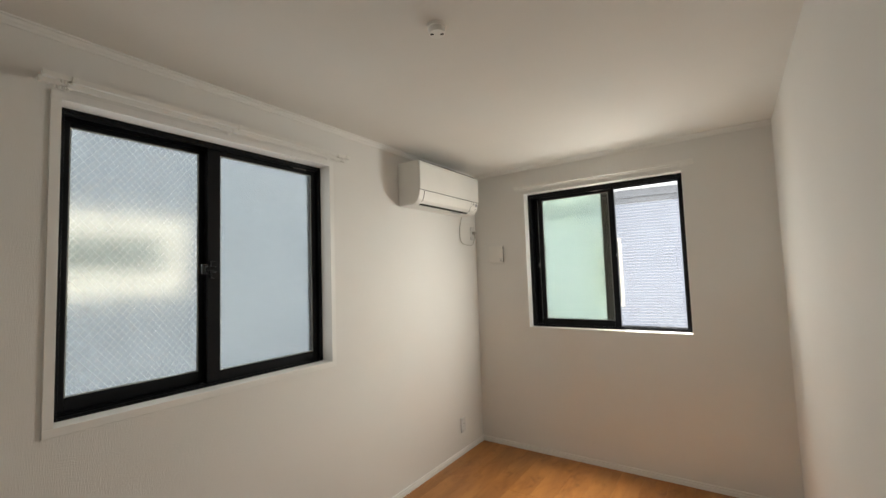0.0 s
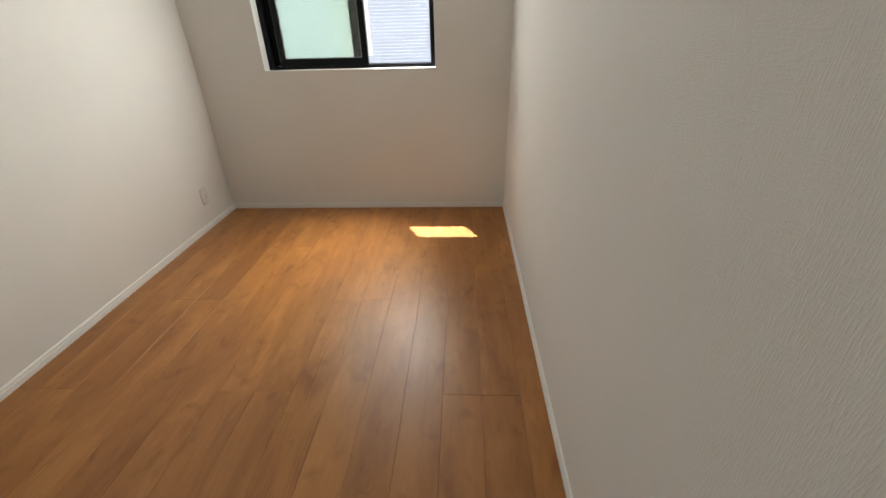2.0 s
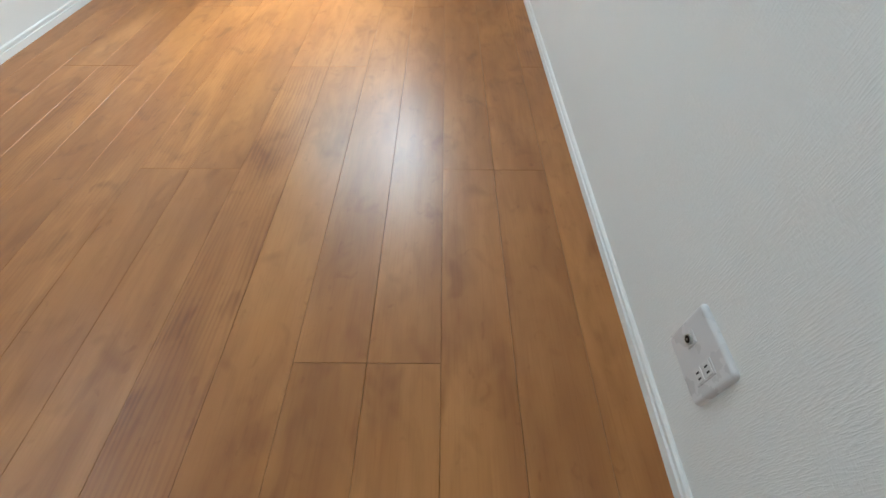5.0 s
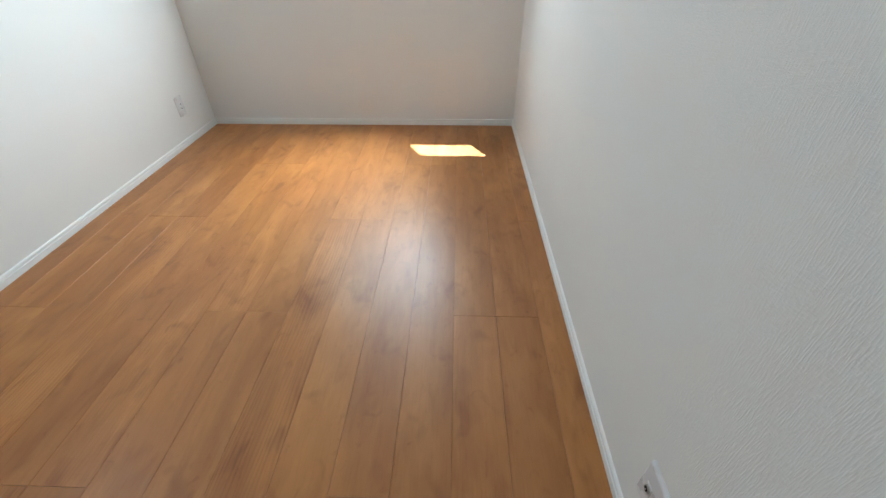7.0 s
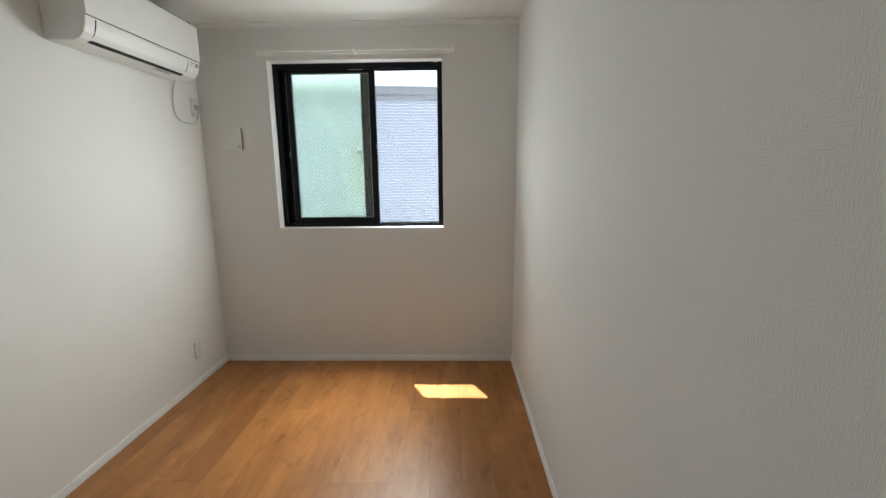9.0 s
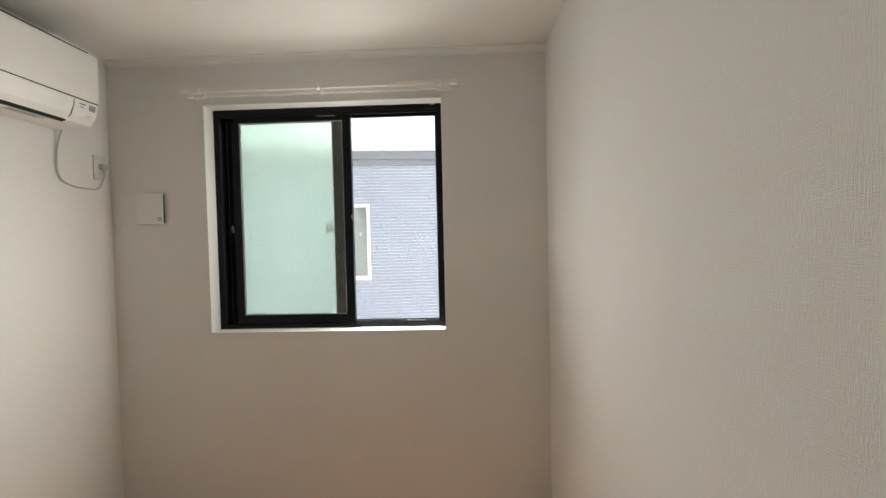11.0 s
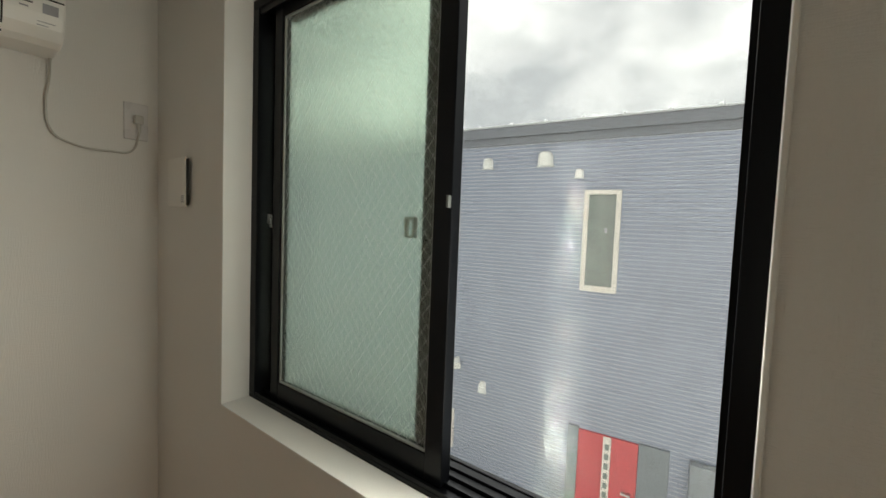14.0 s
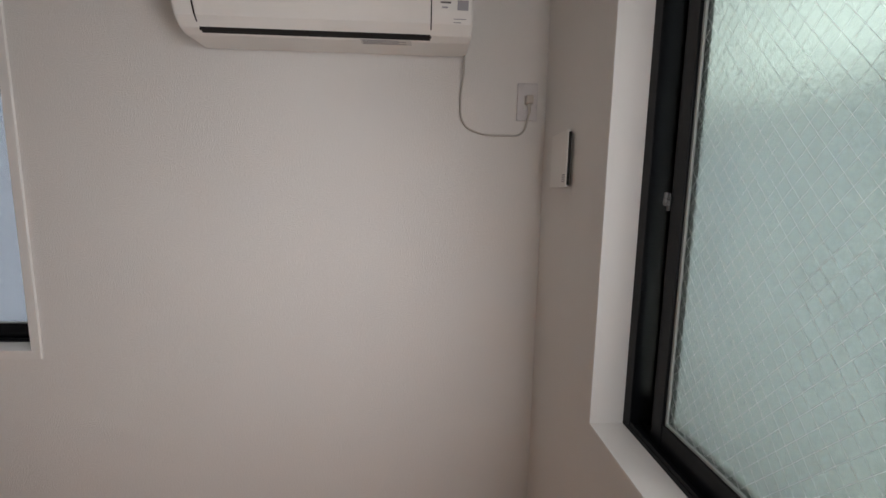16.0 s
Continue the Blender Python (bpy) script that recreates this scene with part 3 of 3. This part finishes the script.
# ---- air conditioner ----
ac = tagged(new("air_conditioner"), "white wall-mounted air conditioner under the ceiling", "air conditioner")
AC0, AC1 = -1.078, -0.268     # its ends along the wall
AC_Z0, AC_Z1 = 1.990, 2.302
ac.location = (LEFT, 0, 0)
AC_DEPTH = 0.868


def profile_block(outline, a, b, bevel=0.0):
    """An outline of (out from wall, height) carried along the wall from a to b."""
    bm = bmesh.new()
    rings = [[bm.verts.new((o * AC_DEPTH, y, h)) for o, h in outline] for y in (a, b)]
    k = len(outline)
    for i in range(k):
        bm.faces.new((rings[0][i], rings[0][(i + 1) % k], rings[1][(i + 1) % k], rings[1][i]))
    caps = [bm.faces.new(rings[0]), bm.faces.new(list(reversed(rings[1])))]
    bmesh.ops.recalc_face_normals(bm, faces=bm.faces)
    if bevel:
        bmesh.ops.bevel(bm, geom=list({e for f in caps for e in f.edges}), offset=bevel, segments=3, affect="EDGES", profile=0.5)
    return bm


BODY = [(0.0, AC_Z0 + 0.02), (0.02, AC_Z0), (0.150, AC_Z0), (0.180, AC_Z0 + 0.010), (0.205, AC_Z0 + 0.034), (0.217, AC_Z0 + 0.064),
        (0.223, AC_Z0 + 0.100), (0.223, AC_Z1 - 0.018), (0.210, AC_Z1), (0.0, AC_Z1)]
part("body", profile_block(BODY, AC0, AC1, 0.008), PLASTIC, ac)
FRONT = [(0.2225, AC_Z0 + 0.104), (0.229, AC_Z0 + 0.104), (0.231, AC_Z0 + 0.120), (0.231, AC_Z1 - 0.020), (0.226, AC_Z1 - 0.006), (0.2225, AC_Z1 - 0.006)]
part("front_panel", profile_block(FRONT, AC0 + 0.002, AC1 - 0.002, 0.003), PLASTIC, ac, "smooth white front panel")
SEAM = [(0.2225, AC_Z0 + 0.1005), (0.2255, AC_Z0 + 0.1005), (0.2255, AC_Z0 + 0.1038), (0.2225, AC_Z0 + 0.1038)]
part("panel_seam", profile_block(SEAM, AC0 + 0.004, AC1 - 0.004), DARK, ac, "dark seam under the panel")
FL0, FL1 = AC0 + 0.058, AC1 - 0.118
FLAP = [(0.1745, AC_Z0 + 0.0115), (0.206, AC_Z0 + 0.037), (0.221, AC_Z0 + 0.066), (0.2265, AC_Z0 + 0.092), (0.2235, AC_Z0 + 0.094), (0.213, AC_Z0 + 0.062), (0.170, AC_Z0 + 0.0145)]
part("louvre_flap", profile_block(FLAP, FL0, FL1, 0.002), PLASTIC, ac, "white hinged air flap")
SLOT = [(0.161, AC_Z0 + 0.0020), (0.172, AC_Z0 + 0.0055), (0.182, AC_Z0 + 0.0110), (0.180, AC_Z0 + 0.0180), (0.158, AC_Z0 + 0.0150)]
part("air_slot", profile_block(SLOT, FL0, FL1), DARK, ac, "dark air outlet slot")
for y in (FL0 - 0.0035, FL1):
    ENDS = [(0.172, AC_Z0 + 0.005), (0.206, AC_Z0 + 0.033), (0.2195, AC_Z0 + 0.064), (0.2255, AC_Z0 + 0.093), (0.215, AC_Z0 + 0.093), (0.17, AC_Z0 + 0.02)]
    part("flap_gap", profile_block(ENDS, y, y + 0.0035), DARK, ac)
# unseen dark slats, added on top to deepen the shade above the unit
bm = bmesh.new()
for i in range(9):
    x = 0.020 + i * 0.019
    box(bm, (x, AC0 + 0.03, AC_Z1 + 0.0005), (x + 0.012, AC1 - 0.03, AC_Z1 + 0.006), 0.001, 1)
part("unseen_shade_slats", bm, DARK, ac, "unseen dark slats on top, added to absorb bounced light")
# receiver window and print on the curved lower front, laid on its slope


def on_front(name, y, z, w, h, mat, label=""):
    ob = block(name, (-0.0004, -w / 2, -h / 2), (0.0012, w / 2, h / 2), mat, ac, label=label)
    out = 0.2055 + (z - 0.034) * 0.41 if z < 0.064 else 0.2178 + (z - 0.064) * 0.167
    tilt = 22.3 if z < 0.064 else 9.5
    ob.matrix_basis = pose(out * AC_DEPTH, y, AC_Z0 + z, 0, tilt, 0)
    return ob


on_front("receiver", -0.298, 0.078, 0.030, 0.024, INK_GREY, "grey receiver window")
on_front("logo_bar", -0.345, 0.084, 0.028, 0.004, INK, "small dark maker mark")
on_front("print_bar", -0.347, 0.072, 0.016, 0.004, INK_GREY)
on_front("print_bar", -0.305, 0.046, 0.034, 0.002, INK_GREY)
on_front("print_bar", -0.312, 0.038, 0.022, 0.002, INK_GREY)
energy = block("energy_label", (0.105, -0.585, AC_Z0 - 0.0014), (0.145, -0.440, AC_Z0 + 0.0004), PAPER, ac, label="grey printed rating label")
for i in range(4):
    block("print_bar", (0.110 + i * 0.009, -0.580, AC_Z0 - 0.0022), (0.114 + i * 0.009, -0.455 - 0.02 * (i % 2), AC_Z0 - 0.0014), INK_GREY, energy)
tube("power_cord", [(0.030, -0.276, AC_Z0 + 0.004), (0.012, -0.276, AC_Z0 - 0.05), (0.008, -0.284, AC_Z0 - 0.13), (0.007, -0.270, AC_Z0 - 0.205),
                    (0.007, -0.235, AC_Z0 - 0.228), (0.007, -0.130, AC_Z0 - 0.238), (0.010, -0.080, AC_Z0 - 0.230), (0.022, -0.064, AC_Z0 - 0.185), (0.030, -0.062, AC_Z0 - 0.150)],
     0.0034, CORD, ac, "grey power cord hanging to the socket")
bm = bmesh.new()
box(bm, (0.007, -0.074, AC_Z0 - 0.140), (0.034, -0.050, AC_Z0 - 0.112), 0.004)
rod(bm, (0.024, -0.062, AC_Z0 - 0.139), (0.030, -0.062, AC_Z0 - 0.172), 0.007, 12, 0.004)
part("plug", bm, CORD, ac, "grey mains plug")

# ---- wall plates ----


# double plate on the long wall: local x is along the wall, built straight in the world
PY, PZ = -2.593, 0.208
out_r = tagged(new("wall_outlet"), "white double wall plate with coaxial jack and two sockets", "outlet")
out_r.location = (0, PY, PZ)
bm = box(bmesh.new(), (-0.0085, -0.060, -0.060), (0.0, 0.060, 0.060))
side_edges = [e for e in bm.edges if abs(e.verts[0].co.x - e.verts[1].co.x) > 0.005]
bmesh.ops.bevel(bm, geom=side_edges, offset=0.010, segments=5, affect="EDGES", profile=0.5)
front = [e for e in bm.edges if all(v.co.x < -0.008 for v in e.verts)]
bmesh.ops.bevel(bm, geom=front, offset=0.007, segments=4, affect="EDGES", profile=0.5)
part("cover_plate", bm, PLATE, out_r)
block("insert", (-0.0098, 0.0165, -0.0135), (-0.0078, 0.0385, 0.0135), PLATE, out_r, 0.0006, "coaxial jack insert")
bm = rod(bmesh.new(), (-0.0098, 0.0275, 0.0), (-0.0135, 0.0275, 0.0), 0.0086, 20)
part("jack_ring", bm, STEEL, out_r, "metal coaxial ring")
part("jack_core", rod(bmesh.new(), (-0.0130, 0.0275, 0.0), (-0.0142, 0.0275, 0.0), 0.0062, 16), DARK, out_r)
part("jack_pin", rod(bmesh.new(), (-0.0140, 0.0275, 0.0), (-0.0150, 0.0275, 0.0), 0.0016, 10), STEEL, out_r)
block("insert", (-0.0098, -0.0400, -0.0265), (-0.0078, -0.0150, 0.0265), PLATE, out_r, 0.0006, "two-socket insert")
for dz in (-0.0125, 0.0125):
    block("socket_face", (-0.0106, -0.0375, dz - 0.0098), (-0.0096, -0.0175, dz + 0.0098), PLATE_SHADE, out_r, 0.0004)
    for dy in (-0.0045, 0.0045):
        block("slot", (-0.0110, -0.0275 + dy - 0.0013, dz - 0.0042), (-0.0104, -0.0275 + dy + 0.0013, dz + 0.0042), DARK, out_r)

# single plate low on the window-corner wall
out_l = tagged(new("wall_outlet"), "white single wall outlet low near the corner", "outlet")
out_l.location = (LEFT, -0.338, 0.236)
part("cover_plate", box(bmesh.new(), (0.0, -0.035, -0.060), (0.0085, 0.035, 0.060), 0.004, 3), PLATE, out_l)
block("insert", (0.0080, -0.0125, -0.0265), (0.0096, 0.0125, 0.0265), PLATE_SHADE, out_l, 0.0005)
for dz in (-0.0125, 0.0125):
    for dy in (-0.0045, 0.0045):
        block("slot", (0.0092, dy - 0.0013, dz - 0.0042), (0.0100, dy + 0.0013, dz + 0.0042), DARK, out_l)

# high socket for the air conditioner
out_ac = tagged(new("wall_outlet"), "white high wall outlet feeding the air conditioner", "outlet")
out_ac.location = (LEFT, -0.064, 1.860)
part("cover_plate", box(bmesh.new(), (0.0, -0.034, -0.060), (0.0075, 0.034, 0.060), 0.003, 3), PLATE, out_ac)
block("insert", (0.0072, -0.0125, -0.0250), (0.0086, 0.0125, 0.0250), PLATE_SHADE, out_ac, 0.0005)

# square ventilation cover beside the window
vent = tagged(new("vent_cover"), "white square ventilation cover standing off the wall", "vent")
vent.location = (-1.982, 0, 1.657)
part("backing", box(bmesh.new(), (-0.050, -0.008, -0.062), (0.050, 0.0, 0.062), 0.002), PLATE_SHADE, vent)
# these two near-black pieces paint the shade between plate and wall
part("gap", box(bmesh.new(), (-0.062, -0.011, -0.072), (0.0665, -0.0078, 0.072)), DARK, vent, "near-black filler for the shaded air gap")
block("side_slot", (0.0670, -0.0150, -0.070), (0.0692, -0.008, 0.070), DARK, vent, label="near-black strip for the shade in the side slot")
part("front_plate", box(bmesh.new(), (-0.068, -0.018, -0.076), (0.068, -0.011, 0.076), 0.002, 3), PLASTIC, vent)
for i in range(4):
    block("print_bar", (0.038, -0.0186, -0.062 + i * 0.006), (0.060, -0.0178, -0.059 + i * 0.006), INK_GREY, vent)

# ceiling rosette
ros = tagged(new("ceiling_rosette"), "round white ceiling socket for a lamp", "ceiling socket")
ros.location = (-1.096, -2.110, TOP)
part("base", rod(bmesh.new(), (0, 0, -0.012), (0, 0, 0), 0.036, 32), PLASTIC, ros)
part("socket", rod(bmesh.new(), (0, 0, -0.032), (0, 0, -0.012), 0.029, 32, 0.032), PLASTIC, ros)
for a in (0, 180):
    sl = block("slot", (0.012, -0.004, -0.0335), (0.024, 0.004, -0.0315), DARK, ros)
    sl.rotation_euler = (0, 0, radians(a + 35))

# ---- outside ----
structure(block("ground", (-300, -300, -3.30), (300, 300, -3.00), CONCRETE), "pale concrete ground between the houses", "ground")
lower = structure(block("wall_lower_storey", (OUT_W, BACK - 0.12, -3.0), (0.14, OUT_N, -0.25), OUTER), "plain storey below the room", "wall")
structure(block("eaves", (OUT_W - 0.3, BACK - 0.3, TOP + 0.15), (0.45, OUT_N + 0.06, TOP + 0.4), OUTER), "plain roof slab over the room", "roof")
# unseen awning, added so its shade cuts the floor's sun patch short
structure(block("unseen_awning", (-2.0, OUT_N, 2.345), (-0.2, 0.308, 2.375), FASCIA), "unseen awning added over the window to cut the sun", "awning")

house = tagged(new("neighbour_house"), "blue-grey sided house with red door across the gap", "house")
house.matrix_world = pose(-2.1, 4.5, 0, 0, 0, 7)
HX0, HX1, HTOP, HBASE, PITCH_H = -7.5, 8.0, 2.66, -3.0, 0.050


def siding_rows(x0, x1, z0, z1):
    """Horizontal siding: every row leans out at its foot, with a thin proud lip."""
    vs, fs = [], []
    z = z0
    while z < z1 - 1e-6:
        t = min(z + PITCH_H, z1)
        k = len(vs)
        for o, h in ((0.002, z + 0.008), (0.0, t - 0.0095), (-0.006, t - 0.0085), (-0.006, t)):
            vs += [(x0, o, h), (x1, o, h)]
        for i in range(3):
            fs.append((k + 2 * i, k + 2 * i + 1, k + 2 * i + 3, k + 2 * i + 2))
        vs += [(x0, 0.008, z), (x1, 0.008, z), (x0, 0.008, z + 0.006), (x1, 0.008, z + 0.006)]
        fs += [(k + 8, k + 9, k + 11, k + 10), (k + 10, k + 11, k + 1, k)]
        z = t
    m = bpy.data.meshes.new("siding")
    m.from_pydata(vs, [], fs)
    return m


me = siding_rows(HX0, HX1, HBASE, HTOP)
me.materials.append(SIDING)
me.materials.append(SIDING_LINE)
for i, p in enumerate(me.polygons):
    if i % 5 == 2:
        p.material_index = 1
sd = new("siding", me)
sd.parent = house
tagged(sd, "horizontal ribbed blue-grey siding")
block("wall_core", (HX0, 0.012, HBASE), (HX1, 7.0, HTOP), SIDING, house)
block("frieze", (HX0 - 0.1, -0.050, HTOP - 0.010), (HX1 + 0.1, 0.3, HTOP + 0.085), FASCIA, house, 0.004)
block("fascia", (HX0 - 0.1, -0.090, HTOP + 0.085), (HX1 + 0.1, 0.3, HTOP + 0.215), FASCIA, house, 0.004)
block("roof_edge", (HX0 - 0.14, -0.115, HTOP + 0.215), (HX1 + 0.14, 7.1, HTOP + 0.235), ROOF_EDGE, house, 0.003, "pale metal roof edge")
guard = mesh_of("snow_guard", box(bmesh.new(), (0, -0.100, HTOP + 0.235), (0.035, -0.060, HTOP + 0.262), 0.003), ROOF_EDGE)
for i in range(34):
    ob = new("snow_guard", guard)
    ob.location = (HX0 + i * 0.455, 0, 0)
    ob.parent = house


def house_window(x0, x1, z0, z1, blind=False):
    """A small cream-framed window with dark glass."""
    f = 0.055
    bm = bmesh.new()
    box(bm, (x0, -0.035, z0), (x0 + f, 0.02, z1), 0.004)
    box(bm, (x1 - f, -0.035, z0), (x1, 0.02, z1), 0.004)
    box(bm, (x0 + f, -0.035, z1 - f), (x1 - f, 0.02, z1), 0.004)
    box(bm, (x0 + f, -0.035, z0), (x1 - f, 0.02, z0 + f * 1.3), 0.004)
    w = part("window", bm, VINYL, house, "cream vinyl framed window")
    block("pane", (x0 + f, -0.014, z0 + f * 1.3), (x1 - f, -0.009, z1 - f), WINDOW_DARK, w)
    if blind:
        slat = mesh_of("blind_slat", box(bmesh.new(), (x0 + f + 0.01, -0.0165, 0), (x1 - f - 0.01, -0.0145, 0.014)), INK_GREY)
        z = z0 + f * 1.3 + 0.01
        while z < z1 - f - 0.02:
            ob = new("blind_slat", slat)
            ob.location.z = z
            ob.parent = w
            z += 0.022
    else:
        block("latch", ((x0 + x1) / 2 + 0.04, -0.020, (z0 + z1) / 2 + 0.10), ((x0 + x1) / 2 + 0.07, -0.0145, (z0 + z1) / 2 + 0.16), INK_GREY, w)
    return w


house_window(-0.150, 0.267, 0.830, 2.050)
house_window(-2.285, -1.863, 1.235, 1.835, True)
house_window(-2.250, -1.826, -1.680, -1.113)


def vent_hood(x, z, w, h):
    """A white domed vent cowl with a flat foot plate."""
    bm = bmesh.new()
    n = 12
    for yy, s in ((0.0, 1.0), (-w * 0.45, 0.92), (-w * 0.62, 0.70)):
        ring = [bm.verts.new((x + w / 2 * s * math.cos(a), yy, z - h / 2 + h * 0.55 + h * 0.45 * s * math.sin(a))) for a in [math.pi * i / n for i in range(n + 1)]]
        ring += [bm.verts.new((x - w / 2 * s, yy, z - h / 2)), bm.verts.new((x + w / 2 * s, yy, z - h / 2))]
        if yy < 0:
            k = len(ring)
            for i in range(k):
                bm.faces.new((last[i], last[(i + 1) % k], ring[(i + 1) % k], ring[i]))
        last = ring
    bm.faces.new(last)
    box(bm, (x - w * 0.62, -w * 0.5, z - h / 2 - 0.006), (x + w * 0.62, 0.0, z - h / 2))
    bmesh.ops.recalc_face_normals(bm, faces=bm.faces)
    return part("vent_hood", bm, HOOD, house, "white domed vent hood")


for hx, hz, hw, hh in ((-1.445, 2.425, 0.125, 0.150), (-0.650, 2.450, 0.180, 0.185), (-0.228, 2.255, 0.100, 0.115),
                       (-2.360, 2.410, 0.125, 0.130), (-1.390, -0.672, 0.105, 0.160), (-1.955, -0.570, 0.110, 0.160), (-2.320, -0.380, 0.105, 0.150)):
    vent_hood(hx, hz, hw, hh)
bm = bmesh.new()
rod(bm, (-1.80, 0.0, -0.36), (-1.80, -0.06, -0.36), 0.035, 14)
rod(bm, (-1.80, -0.06, -0.36), (-1.74, -0.15, -0.42), 0.045, 14, 0.065)
part("flood_lamp", bm, HOOD, house, "white outdoor spot lamp")

door = part("entrance_door", box(bmesh.new(), (-0.060, -0.030, -2.98), (0.612, 0.02, -0.885), 0.004), RED, house, "red entrance door with slim glazed strip")
block("door_frame", (-0.190, -0.040, -2.98), (-0.060, 0.02, -0.855), GREY_DOOR, house, 0.003)
block("light_strip", (0.230, -0.040, -2.90), (0.320, -0.028, -0.890), VINYL, door, 0.002)
for i in range(10):
    zz = -1.010 - i * 0.118
    block("pane", (0.252, -0.046, zz - 0.035), (0.298, -0.039, zz + 0.035), WINDOW_DARK, door)
block("door_handle", (0.455, -0.075, -1.515), (0.560, -0.028, -1.490), STEEL, door, 0.006, "short steel lever handle")
block("side_panel", (0.617, -0.030, -2.98), (0.930, 0.02, -0.870), GREY_DOOR, house, 0.004, "dark grey panel beside the door")
block("meter_box", (1.120, -0.120, -1.45), (1.400, 0.0, -0.900), GREY_DOOR, house, 0.008, "grey meter box")

# house beyond the frosted west window
west = tagged(new("side_house"), "pale blue-grey rendered house beyond the frosted glass", "house")
west.location = (-6.5, -1.3, 0)
block("wall", (-5.0, -9.0, -3.0), (0.0, 3.2, 5.2), STUCCO, west)
block("roof", (-5.2, -9.2, 5.2), (0.2, 3.3, 5.35), FASCIA, west)
bm = bmesh.new()
for lo, hi in (((-0.95, 1.36), (-0.70, 2.40)), ((0.36, 1.36), (0.66, 2.40)), ((-0.70, 2.10), (0.36, 2.40)), ((-0.70, 1.36), (0.36, 1.68))):
    box(bm, (0.0, lo[0], lo[1]), (0.06, hi[0], hi[1]), 0.005)
w = part("window", bm, CREAM, west, "wide cream framed window")
block("pane", (0.0, -0.70, 1.68), (0.02, 0.36, 2.10), WINDOW_DARK, w)

# ---- floor strips ----
STRIP, LENGTH = 0.1527, 1.848
first = -0.407 + 2 * STRIP
strip_mesh = {}


def strip(x0, x1, y0, y1):
    key = (round(x1 - x0, 4), round(y1 - y0, 4))
    if key not in strip_mesh:
        w, l = x1 - x0 - 0.0006, y1 - y0 - 0.0006
        bm = bmesh.new()
        b = 0.0006
        low = [bm.verts.new((sx * w / 2, sy * l / 2, -0.009)) for sx, sy in ((-1, -1), (1, -1), (1, 1), (-1, 1))]
        mid = [bm.verts.new((sx * w / 2, sy * l / 2, -b)) for sx, sy in ((-1, -1), (1, -1), (1, 1), (-1, 1))]
        top = [bm.verts.new((sx * (w / 2 - b), sy * (l / 2 - b), 0)) for sx, sy in ((-1, -1), (1, -1), (1, 1), (-1, 1))]
        for p, q in ((low, mid), (mid, top)):
            for i in range(4):
                bm.faces.new((p[i], p[(i + 1) % 4], q[(i + 1) % 4], q[i]))
        bm.faces.new(top)
        strip_mesh[key] = mesh_of("plank", bm, WOOD)
    ob = new("plank", strip_mesh[key])
    ob.location = ((x0 + x1) / 2, (y0 + y1) / 2, 0)
    ob.parent = floor


joints = (-1.902, -2.517, -1.270)     # where the boards of each course meet, course by course
for course in range(-1, 8):
    bx1 = first - course * 2 * STRIP
    j = joints[course % 3]
    cuts = [j + LENGTH * i for i in range(-3, 4)]
    for half in (0, 1):
        a1 = min(0.0, bx1 - half * STRIP)
        a0 = max(LEFT, bx1 - (half + 1) * STRIP)
        if a1 - a0 < 0.01:
            continue
        for c0, c1 in zip(cuts, cuts[1:]):
            lo, hi = max(c0, BACK), min(c1, 0.0)
            if hi - lo > 0.02:
                strip(a0, a1, lo, hi)
